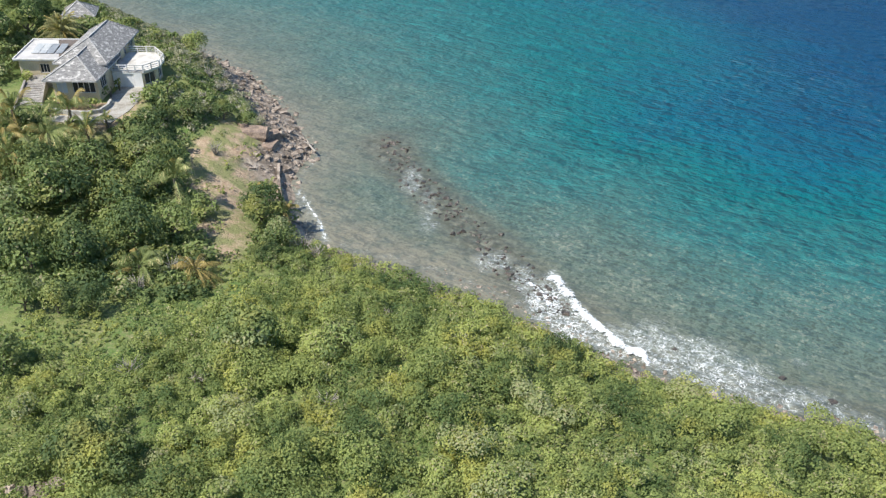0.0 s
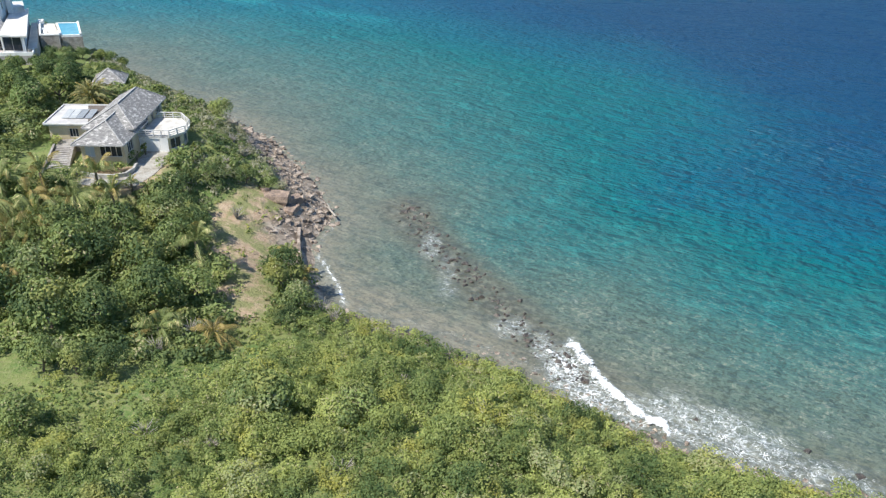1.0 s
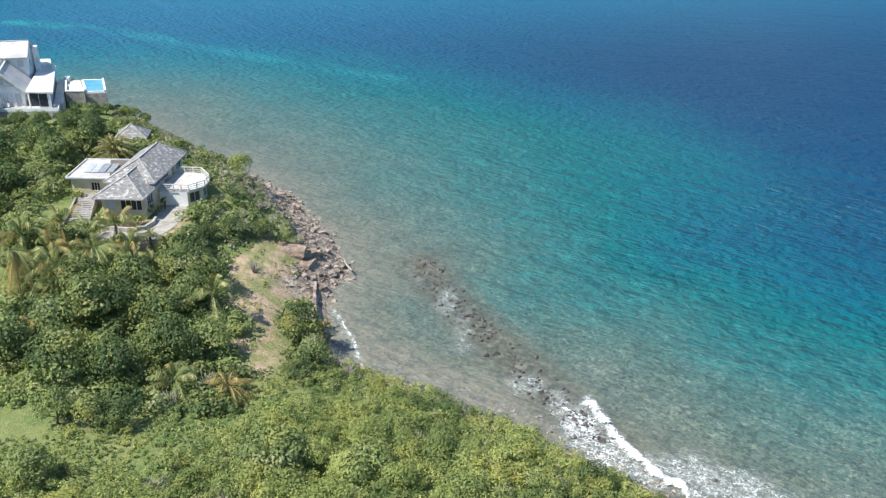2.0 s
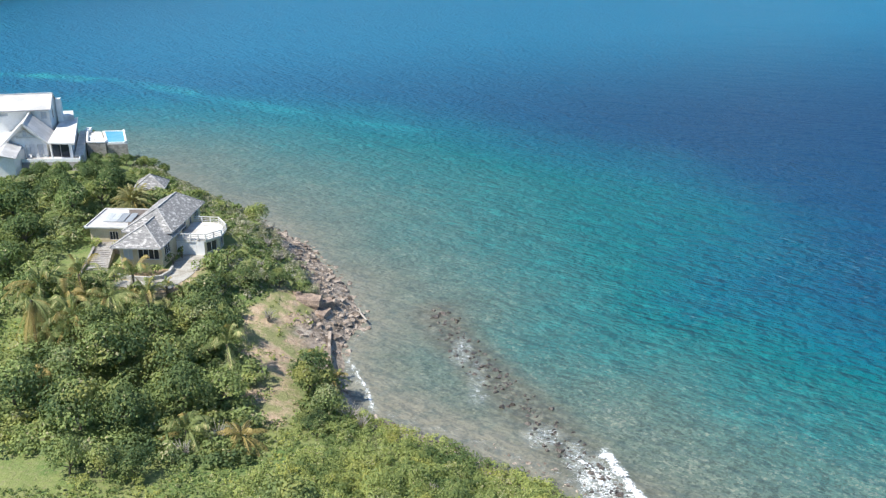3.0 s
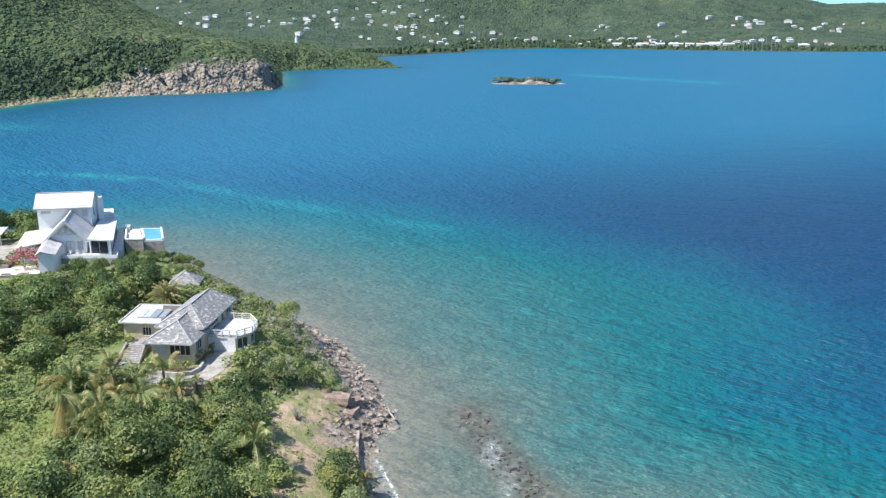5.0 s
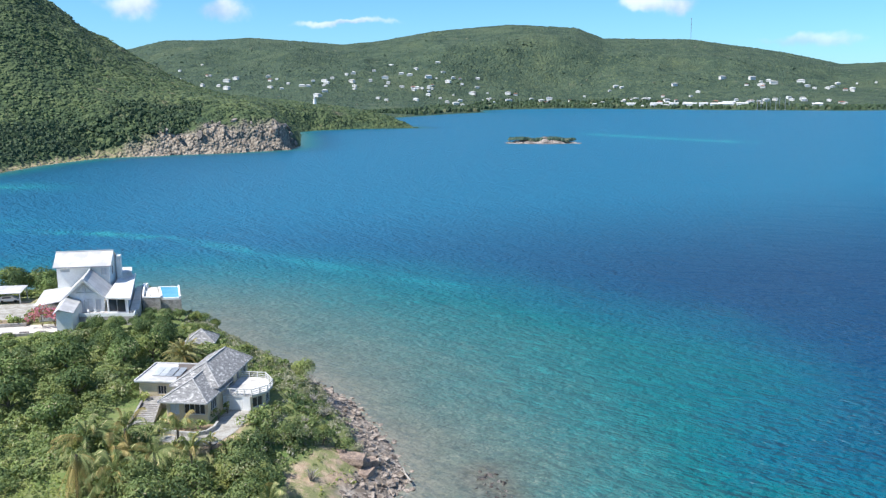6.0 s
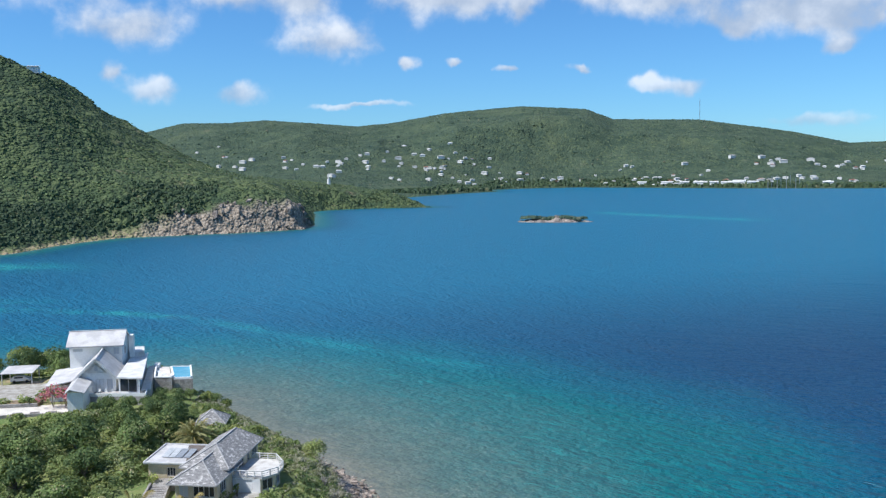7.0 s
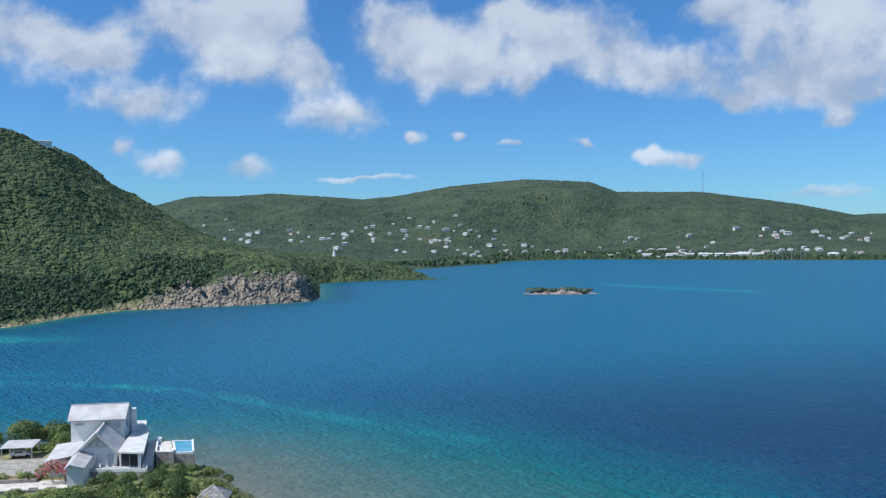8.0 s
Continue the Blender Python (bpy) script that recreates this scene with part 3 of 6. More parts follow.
def sheet(name, verts, faces, mat, attrs=(), smooth=True):
    """A mesh object from arrays of points and four-cornered faces, with values per point."""
    used = np.unique(faces)
    place = np.full(len(verts), -1)
    place[used] = np.arange(len(used))
    verts, faces = verts[used], place[faces]
    me = bpy.data.meshes.new(name)
    me.vertices.add(len(verts))
    me.vertices.foreach_set("co", verts.astype(np.float32).ravel())
    k = faces.shape[1]
    me.loops.add(faces.size)
    me.loops.foreach_set("vertex_index", faces.astype(np.int32).ravel())
    me.polygons.add(len(faces))
    me.polygons.foreach_set("loop_start", np.arange(0, faces.size, k, dtype=np.int32))
    me.polygons.foreach_set("use_smooth", np.full(len(faces), smooth))
    for key, values in attrs:
        me.attributes.new(key, "FLOAT", "POINT").data.foreach_set("value", values[used].astype(np.float32))
    me.materials.append(mat)
    me.update(calc_edges=True)
    return new(name, me)


def ring_grid(turn_step, ring_step, first):
    """Points on rings about the hill, closer together near by: fine to the north, coarse elsewhere."""
    fine = np.arange(-38, 38.001, turn_step)
    turns = np.radians(np.concatenate([fine, np.arange(41, 320, 3.0)]))
    rings = np.concatenate([[0.002, 1.5, 4, 8], np.exp(np.arange(math.log(first), math.log(4900), ring_step))])
    a, r = np.meshgrid(turns, rings)
    x, y = (np.sin(a) * r).ravel() + 0.37, (np.cos(a) * r).ravel() + 0.21
    n, m = len(rings), len(turns)
    i, j = np.meshgrid(np.arange(n - 1), np.arange(m), indexing="ij")
    k = (j + 1) % m
    return x, y, np.stack([i * m + j, i * m + k, (i + 1) * m + k, (i + 1) * m + j], -1).reshape(-1, 4)


gx, gy, gf = ring_grid(0.19, 0.0125, 12.0)
gz, gd = land_height(gx, gy)
slope_far = step(gy, 600, 700) * step(19 + 24 * (rough_noise(gx, gy, 22.0) - 0.5) - gd, 0, 8) * step(gx, -385, -345) * step(900 - gy, 0, 60) * 0.9
g_rock = np.maximum(step(np.where(gy > 103, 8.0, 6.0) + 3 * (rough_noise(gx, gy, 5.0) - 0.5) - gd, 0, 2.5) * step(330 - gy, 0, 10), slope_far)
keep = (gz[gf] > -2.0).any(1)
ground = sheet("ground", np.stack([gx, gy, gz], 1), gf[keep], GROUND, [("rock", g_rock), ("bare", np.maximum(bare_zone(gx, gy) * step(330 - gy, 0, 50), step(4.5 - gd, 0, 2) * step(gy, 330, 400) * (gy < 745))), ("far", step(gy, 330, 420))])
tagged(ground, "scrub-covered coastal land of grass, earth and rock", "ground", kind="structure")

# ---- the sea ----
sx, sy, sf = ring_grid(0.31, 0.0165, 18.0)
sd = -inland(sx, sy)
sd_soft = sd + (rough_noise(sx, sy, 40.0) - 0.5) * 14
bay = step(sy, 260, 420)
depth = np.interp(sd_soft, [0, 5, 16, 25, 41, 55, 74, 115], [0.0, 0.08, 0.2, 0.3, 0.46, 0.62, 0.82, 1.0])
flats = np.interp(sd_soft, [0, 10, 28, 51, 71, 95, 125, 155], [0.05, 0.14, 0.26, 0.41, 0.56, 0.74, 0.9, 0.97])
open_side = step(sy + 0.25 * sx, 120, 190)
depth = depth * (1 - open_side) + flats * open_side
depth = np.where(sd < 3, np.minimum(depth, 0.05 + 0.02 * np.maximum(sd, 0)), depth)
depth = depth * (1 - bay) + bay * np.interp(sd_soft, [0, 10, 30, 120], [0.3, 0.5, 0.76, 0.84])
open_bay = 0.9 * step(sy - 0.5 * sx, 190, 470) * step(sd, 8, 60) * (0.55 + 0.45 * step(sx, -420, -120))
SAND_LINE = [(-330, 336), (-228, 327), (-199, 325.5), (-178, 323.5), (-142, 312), (-115, 298), (-68, 265), (-37, 247), (-17, 235)]
sand = step(2.6 - line_distance(sx, sy, SAND_LINE), -3.4, 1.6) * (0.45 + 0.8 * step(-sx, 60, 200))
sand = np.maximum(sand, bell(sx, sy, -345, 482, 34, 14) * 1.3)
sand = np.maximum(sand, bell(sx, sy, -238, 350, 12, 4))
sand = np.maximum(sand, step(16 - line_distance(sx, sy, [(62, 1120), (134, 1026), (205, 950)]), -14, 10))
REEF = [(-8.5, 118), (-4.5, 108), (0.7, 98), (6.7, 87), (10.5, 79.5), (14, 74.5)]
BREAKER = [(12.9, 83), (14.5, 77), (16.3, 72.4), (18.8, 68.7), (21.6, 66.2)]
SURF = [(12.0, 77.0), (16, 70.6), (22, 65.8), (28, 63), (34, 61), (40, 58)]
foam = 0.42 * step(2.6 - line_distance(sx, sy, SURF), 0, 2.6)
for fx, fy, across, along, much in [(-4.0, 105.5, 1.2, 3.4, 0.5), (-1.6, 98.5, 1.0, 4.0, 0.42), (-1.4, 93.0, 1.2, 1.5, 0.4), (6.2, 85.2, 1.8, 1.8, 0.55), (9.6, 81.3, 1.0, 2.2, 0.6),
                                    (11.6, 77.0, 1.7, 3.2, 0.75), (13.9, 72.4, 1.8, 2.6, 0.72), (18.0, 70.0, 2.2, 2.2, 0.62), (22.0, 69.2, 2.4, 3.2, 0.6), (25.6, 67.4, 3.2, 2.6, 0.62),
                                    (28.6, 64.6, 3.0, 2.4, 0.62), (33.0, 61.4, 3.4, 1.5, 0.58), (36.0, 66.8, 0.7, 0.6, 0.45), (14.1, 91.5, 0.5, 0.9, 0.4)]:
    foam = np.maximum(foam, 0.74 * much * np.minimum(1.0, 1.5 * bell(sx, sy, fx, fy, across, along)))
foam = np.maximum(foam, 0.5 * step(1.4 - line_distance(sx, sy, BREAKER), 0, 1.4))
foam = np.maximum(foam, 0.6 * step(0.35 - line_distance(sx, sy, [(-19, 102), (-15.6, 95), (-13.6, 89)]), -0.5, 0.5))
foam = np.maximum(foam, 0.25 * step(1.5 - np.abs(sd - 0.5), 0, 1.5) * step(330 - sy, 0, 10))
reef = step(4.0 - line_distance(sx, sy, REEF), -2, 3.5)
reef_bed = np.maximum(0.85 * reef, 0.8 * step(5.0 - line_distance(sx, sy, SURF), -1, 5.0))
depth = depth * (1 - 0.75 * reef)
sea_z = np.zeros(len(sx))
sea = sheet("sea", np.stack([sx, sy, sea_z], 1), sf, SEA, [("depth", depth), ("sand", sand), ("foam", foam), ("reef", reef_bed), ("bay", open_bay)])
tagged(sea, "clear sea, brown over stones inshore, turquoise, then deep blue", "sea", kind="structure")


def white_water(name, line, width, high, label, seed, tear=0.0, sway=0.5):
    """A strip of broken water along a line: a low crest with a torn edge."""
    line = np.array(line, float)
    run = np.concatenate([[0], np.cumsum(np.hypot(*np.diff(line, axis=0).T))])
    u = np.arange(0, run[-1], 0.14)
    px, py = np.interp(u, run, line[:, 0]), np.interp(u, run, line[:, 1])
    tx, ty = np.gradient(px), np.gradient(py)
    k = np.hypot(tx, ty)
    nx, ny = -ty / k, tx / k
    across = np.linspace(-1, 1, 17)
    ends = np.clip(np.minimum(u, run[-1] - u) / 1.5, 0, 1)
    wob = (value_noise(u + seed * 50, u * 0 + seed, 1.6) - 0.5) * sway
    w = width * (0.35 + 0.65 * ends) * (0.7 + 0.7 * value_noise(u + seed * 9, u * 0, 1.7))
    x = px[:, None] + nx[:, None] * (across * w[:, None] + wob[:, None])
    y = py[:, None] + ny[:, None] * (across * w[:, None] + wob[:, None])
    lump = rough_noise(x, y, 0.5, 3)
    z = 0.03 + high * (1 - across ** 2) * ends[:, None] * (0.5 + lump)
    edge = tear + np.maximum(np.abs(across)[None] ** 1.5 * np.ones_like(x), 1 - ends[:, None])
    a, b = x.shape
    i, j = np.meshgrid(np.arange(a - 1), np.arange(b - 1), indexing="ij")
    f = np.stack([i * b + j, i * b + j + 1, (i + 1) * b + j + 1, (i + 1) * b + j], -1).reshape(-1, 4)
    return tagged(sheet(name, np.stack([x, y, z], -1).reshape(-1, 3), f, WHITE_WATER, [("edge", edge.ravel())]), label, "surf", kind="stuff")


white_water("breaking_wave", BREAKER, 1.35, 0.34, "white crest of a wave breaking along the reef edge", 1, 0.34, 0.9)
white_water("reef_surf", [(9.6, 81.6), (11.4, 78.4), (12.6, 75.4)], 0.8, 0.1, "white water washing over the reef stones", 2, 0.5, 1.3)
white_water("reef_surf", [(5.2, 86.4), (6.4, 85.0), (7.6, 84.6)], 0.7, 0.1, "white water washing over the reef stones", 4, 0.5, 0.8)
white_water("beach_wash", [(-18.6, 102), (-15.6, 95.4), (-13.6, 89.4)], 0.35, 0.03, "thin white wash on the little beach", 5, 0.55, 0.5)


# ---- making things ----
def part(name, bm, mat, parent=None, label="", smooth=False):
    me = bpy.data.meshes.new(name)
    bm.to_mesh(me)
    bm.free()
    if smooth:
        me.polygons.foreach_set("use_smooth", [True] * len(me.polygons))
    me.materials.append(mat)
    ob = new(name, me)
    ob.parent = parent
    if label:
        ob["label"] = label
    return ob


def shared(name, me, parent, m=None):
    ob = new(name, me)
    ob.parent = parent
    if m is not None:
        ob.matrix_local = m
    return ob


def thing(name, label, category, m, group="", kind=""):
    ob = new(name)
    ob.matrix_world = m
    return tagged(ob, label, category, group, kind)


def box(bm, x0, x1, y0, y1, z0, z1, bevel=0.0):
    vs = [bm.verts.new(p) for p in ((x0, y0, z0), (x1, y0, z0), (x1, y1, z0), (x0, y1, z0), (x0, y0, z1), (x1, y0, z1), (x1, y1, z1), (x0, y1, z1))]
    fs = [bm.faces.new([vs[i] for i in f]) for f in ((3, 2, 1, 0), (4, 5, 6, 7), (0, 1, 5, 4), (1, 2, 6, 5), (2, 3, 7, 6), (3, 0, 4, 7))]
    if bevel:
        bmesh.ops.bevel(bm, geom=list({e for f in fs for e in f.edges}), offset=bevel, segments=1, affect="EDGES")
    return bm


def boxed(*size, bevel=0.0):
    return box(bmesh.new(), *size, bevel=bevel)


def slab(bm, corners, down):
    """A plate under the given corners (anticlockwise from above), that thick downwards."""
    top = [bm.verts.new(c) for c in corners]
    low = [bm.verts.new((c[0], c[1], c[2] - down)) for c in corners]
    bm.faces.new(top)
    bm.faces.new(low[::-1])
    for i in range(len(top)):
        j = (i + 1) % len(top)
        bm.faces.new((top[j], top[i], low[i], low[j]))
    return bm


def beam(bm, a, b, w, h=None):
    """A square bar from a to b."""
    a, b, h = Vector(a), Vector(b), h or w
    along = (b - a).normalized()
    side = along.cross(Vector((0, 0, 1)))
    side = side.normalized() if side.length > 1e-4 else Vector((1, 0, 0))
    up = side.cross(along)
    ring = [(-1, -1), (1, -1), (1, 1), (-1, 1)]
    v = [bm.verts.new(p + side * (w / 2 * i) + up * (h / 2 * j)) for p in (a, b) for i, j in ring]
    for f in ((3, 2, 1, 0), (4, 5, 6, 7), (0, 1, 5, 4), (1, 2, 6, 5), (2, 3, 7, 6), (3, 0, 4, 7)):
        bm.faces.new([v[i] for i in f])
    return bm


def tube(bm, pts, radii, sides=7):
    """A tapered limb along the points."""
    rings = []
    for i, (p, r) in enumerate(zip(pts, radii)):
        p = Vector(p)
        along = (Vector(pts[min(i + 1, len(pts) - 1)]) - Vector(pts[max(i - 1, 0)])).normalized()
        side = along.cross(Vector((0.3, 1, 0.1))).normalized()
        up = side.cross(along)
        rings.append([bm.verts.new(p + (side * math.cos(t) + up * math.sin(t)) * r) for t in (math.tau * k / sides for k in range(sides))])
    for a, b in zip(rings, rings[1:]):
        for k in range(sides):
            bm.faces.new((a[k], a[(k + 1) % sides], b[(k + 1) % sides], b[k]))
    bm.faces.new(rings[-1])
    return bm


# ---- foliage ----
rng = np.random.default_rng(11)


def leaf_quads(centres, out, size, rng, lean=0.42):
    """Leaf clumps: folded diamonds that face roughly outwards. Returns points and faces."""
    n = len(centres)
    nor = out + rng.normal(0, lean, (n, 3)) + np.array([0, 0, 0.35])
    nor /= np.linalg.norm(nor, axis=1)[:, None] + 1e-9
    a = np.cross(nor, rng.normal(0, 1, (n, 3)))
    a /= np.linalg.norm(a, axis=1)[:, None] + 1e-9
    b = np.cross(nor, a)
    s = (size * rng.uniform(0.65, 1.4, n))[:, None]
    fold = nor * s * 0.22
    v = np.stack([centres - a * s, centres - b * s * 0.6 - fold, centres + a * s, centres + b * s * 0.6 + fold * 0.3], 1).reshape(-1, 3)
    return v, np.arange(4 * n).reshape(-1, 4)


def dome_points(n, rng, low=-0.15):
    """Ways out of a dome: mostly up and sideways."""
    z = rng.uniform(low, 1, n)
    t = rng.uniform(0, math.tau, n)
    r = np.sqrt(np.maximum(1 - z * z, 0))
    return np.stack([r * np.cos(t), r * np.sin(t), z], 1)


def scrub(name, spots, radius, high, leaf, density, mat, label, rng, low=-0.15, clumps=7):
    """Many bushes as one mesh. spots: (n, 3) feet; radius, high: per bush. Each bush is a heap of small domes of leaves."""
    n = len(spots)
    bush = np.repeat(np.arange(n), clumps)
    off = rng.normal(0, 0.45, (n * clumps, 2)) * radius[bush][:, None]
    fall = 1 - 0.35 * np.clip((off ** 2).sum(1) / radius[bush] ** 2, 0, 1.6)
    top = spots[bush] + np.stack([off[:, 0], off[:, 1], high[bush] * fall * rng.uniform(0.5, 0.75, len(bush))], 1)
    size = radius[bush] * rng.uniform(0.36, 0.6, len(bush))
    count = np.maximum((density * size ** 2 / leaf ** 2).astype(int), 6)
    which = np.repeat(np.arange(len(bush)), count)
    out = dome_points(len(which), rng, low)
    flat = np.array([1, 1, 0.8])
    centre = top[which] + out * flat * (size[which] * rng.uniform(0.72, 1.06, len(which)))[:, None]
    v, f = leaf_quads(centre, out, np.full(len(which), leaf), rng)
    tint = np.repeat(rng.uniform(0, 1, n)[bush][which] * 0.7 + rng.uniform(0, 0.3, len(bush))[which], 4)
    return tagged(sheet(name, v, f, mat, [("tint", tint)], smooth=False), label, "scrub", kind="stuff")


def jittered(x0, x1, y0, y1, gap, rng):
    x, y = np.meshgrid(np.arange(x0, x1, gap), np.arange(y0, y1, gap))
    x, y = x.ravel() + rng.uniform(-0.5, 0.5, x.size) * gap, y.ravel() + rng.uniform(-0.5, 0.5, x.size) * gap
    return x, y


def on_land(x, y, least):
    z, d = land_height(x, y)
    ok = (d > least) & (open_zone(x, y) < 0.4)
    return x[ok], y[ok], z[ok], d[ok]


def near_view(x, y):
    return (np.abs(x) < 38 + 0.3 * (y - 46)) & (y > 38) & (y < 95)


def seen_wedge(x, y, half=37, lead=5.0):
    return np.abs(np.degrees(np.arctan2(x, y)) + lead) < half


# dense scrub on the near slope: a low cover, and mounds of taller bushes in it
SLOPE_EDGE = lambda x, y: (y < 65 + 0.35 * (x + 40)) | (x > -19)
x, y = jittered(-60, 60, 30, 92, 1.25, rng)
ok = near_view(x, y) & SLOPE_EDGE(x, y)
x, y, z, d = on_land(x[ok], y[ok], 2.0)
high = (0.45 + 1.1 * rough_noise(x, y, 7.0)) * step(d, 1.0, 6.0) + 0.2
scrub("scrub", np.stack([x, y, z], 1), rng.uniform(0.7, 1.2, len(x)), high, 0.096, 1.66, LEAF_SCRUB, "dense yellow-green coastal scrub on the slope", rng, clumps=5)
x, y = jittered(-60, 60, 30, 92, 2.7, rng)
ok = near_view(x, y) & SLOPE_EDGE(x, y) & (rng.random(len(x)) < 0.75) & (line_distance(x, y, CLEARING) > 4.2)
x, y, z, d = on_land(x[ok], y[ok], 4.0)
size = rng.uniform(0.8, 2.3, len(x)) * (0.5 + 0.95 * rough_noise(x, y, 13.0)) * (1 - 0.45 * step(y, 66, 74) * step(x, -24, -18))
scrub("tall_scrub", np.stack([x, y, z], 1), size, size * rng.uniform(0.9, 1.5, len(x)) * step(d, 2, 9) + 0.5, 0.1, 1.9, LEAF_SCRUB, "mounds of taller green bushes in the scrub", rng, clumps=8)

# thicket on the garden hollow, the bluff and round the houses
x, y = jittered(-175, 0, 70, 215, 2.1, rng)
ok = seen_wedge(x, y, 35, 5) & ~SLOPE_EDGE(x, y)
x, y, z, d = on_land(x[ok], y[ok], 2.5)
lump = rough_noise(x + 50, y, 12.0)
ledge = (y > 103) & (y < 152)
bluff = (d < 17) & (y > 103)
keep = (~ledge | (d > 7.2 + 3.0 * (rough_noise(x, y, 6.0) - 0.5))) & (~bluff | (rng.random(len(x)) < 0.26))
x, y, z, d, lump, bluff, ledge = (v[keep] for v in (x, y, z, d, lump, bluff, ledge))
high = np.clip(0.7 + 3.6 * (lump - 0.3), 0.5, 2.9) * step(d, 1, 12) + 0.35
high = np.where(bluff, np.minimum(high, 0.6 + 0.09 * np.maximum(d - 5, 0)), high)
high = np.where((y > 98) & (y < 110.5) & (x > -60) & (x < -38), np.minimum(high, 1.1), high)
vx, vy = villa_frame(x, y)
high = np.where((vx > -26) & (vx < 11) & (vy < -8) & (vy > np.where(vx < 0, -22, -15)), np.minimum(high, 0.9), high)
dry = bluff & (rng.random(len(x)) < 0.5)
scrub("thicket", np.stack([x, y, z], 1)[~dry], rng.uniform(1.0, 2.0, (~dry).sum()) * np.where(bluff, 0.75, 1.0)[~dry], high[~dry], 0.195, 2.0, LEAF_TREE, "green thicket of shrubs round the houses", rng)
scrub("dry_scrub", np.stack([x, y, z], 1)[dry], rng.uniform(0.7, 1.3, dry.sum()), np.minimum(high[dry], 1.3), 0.17, 1.7, LEAF_DRY, "grey dry scrub on the rocky bluff", rng)

# low wind-cut scrub on the bluff between the house and the rocks
x, y = jittered(-75, -20, 103, 175, 1.15, rng)
x, y, z, d = on_land(x, y, 6.2)
ok = d < 19
x, y, z, d = x[ok], y[ok], z[ok], d[ok]
dry = rng.random(len(x)) < 0.4 + 0.55 * step(rough_noise(x, y, 9.0), 0.38, 0.55) + 0.3 * step(11 - d, 0, 4)
scrub("bluff_scrub", np.stack([x, y, z], 1)[~dry], rng.uniform(0.6, 1.1, (~dry).sum()), rng.uniform(0.4, 1.1, (~dry).sum()), 0.16, 1.7, LEAF_TREE, "low wind-cut green scrub on the bluff", rng, clumps=4)
scrub("dry_bluff_scrub", np.stack([x, y, z], 1)[dry], rng.uniform(0.5, 1.0, dry.sum()), rng.uniform(0.3, 0.8, dry.sum()), 0.15, 1.5, LEAF_DRY, "low grey-green dry scrub on the bluff", rng, clumps=4)

# rank grass on the clearings
x, y = jittered(-70, -15, 60, 112, 0.55, rng)
z, d = land_height(x, y)
lawn = np.maximum(step(2.8 - line_distance(x, y, CLEARING), 0, 0.5), step(1.3 - ((x + 61) / 4.5) ** 2 - ((y - 89) / 6.5) ** 2, 0, 0.3))
verge = step(bare_zone(x, y), 0.05, 0.4) * step(0.75 - bare_zone(x, y), 0, 0.3) * (x > -34) * (x < -25)
tufts = step(bare_zone(x, y), 0.5, 0.9) * (x > -36) * (x < -25) * (y < 112) * (rough_noise(x, y, 3.0) > 0.54) * (rng.random(len(x)) < 0.4)
ok = (lawn + verge + tufts > 0.4) & (rng.random(len(x)) < 0.85)
scrub("grass", np.stack([x, y, z], 1)[ok], rng.uniform(0.3, 0.55, ok.sum()), rng.uniform(0.12, 0.4, ok.sum()), 0.12, 1.3, LEAF_SCRUB, "rank yellow-green grass on the clearing", rng, clumps=2)

# coarser growth beside and behind, out to where the land rises
x, y = jittered(-200, 110, -110, 150, 9.0, rng)
ok = ~near_view(x, y) & ~(seen_wedge(x, y, 36, 5) & (y > 36))
x, y, z, d = on_land(x[ok], y[ok], 4)
by = np.hypot(x, y) < 46
for pick, leaf, crowd in ((by, 0.42, 1.5), (~by, 0.8, 1.7)):
    n_bush = int(pick.sum())
    scrub("hillside_scrub", np.stack([x, y, z], 1)[pick], rng.uniform(2.0, 3.8, n_bush), rng.uniform(1.2, 2.6, n_bush), leaf, crowd, LEAF_SCRUB, "rough green hillside scrub", rng)


def grow_tree(name, radius, high, leaf, mat, label, seed, clumps=13, density=2.4):
    """A tree: a tapered trunk with limbs, and a crown of separate heaps of leaves."""
    r = np.random.default_rng(seed)
    root = new(name)
    tagged(root, label, "tree", "trees of the garden")
    ways = dome_points(clumps, r, 0.05)
    tops = ways * np.array([radius * 0.62, radius * 0.62, high * 0.34]) * r.uniform(0.75, 1.15, clumps)[:, None] + np.array([0, 0, high * 0.52])
    size = radius * r.uniform(0.34, 0.55, clumps)
    bm = bmesh.new()
    fork = Vector((0.1 * radius, 0.05 * radius, high * 0.32))
    tube(bm, [(0, 0, -0.6), (0.04 * radius, 0, high * 0.15), fork], [0.16 + 0.02 * high, 0.13 + 0.012 * high, 0.11 + 0.01 * high])
    for p in tops[:7]:
        q = fork.lerp(Vector(p), 0.55) + Vector(r.normal(0, 0.12, 3))
        tube(bm, [fork, q, Vector(p)], [0.09, 0.06, 0.02], 5)
    part("trunk", bm, BARK, root)
    count = np.maximum((density * size ** 2 / leaf ** 2).astype(int), 8)
    which = np.repeat(np.arange(clumps), count)
    out = dome_points(len(which), r, -0.35)
    c = tops[which] + out * np.array([1, 1, 0.75]) * (size[which] * r.uniform(0.7, 1.08, len(which)))[:, None]
    v, f = leaf_quads(c, out, np.full(len(which), leaf), r)
    crown = sheet("crown", v, f, mat, [("tint", np.repeat(r.uniform(0.1, 0.9, clumps)[which], 4))], smooth=False)
    crown.parent = root
    return root


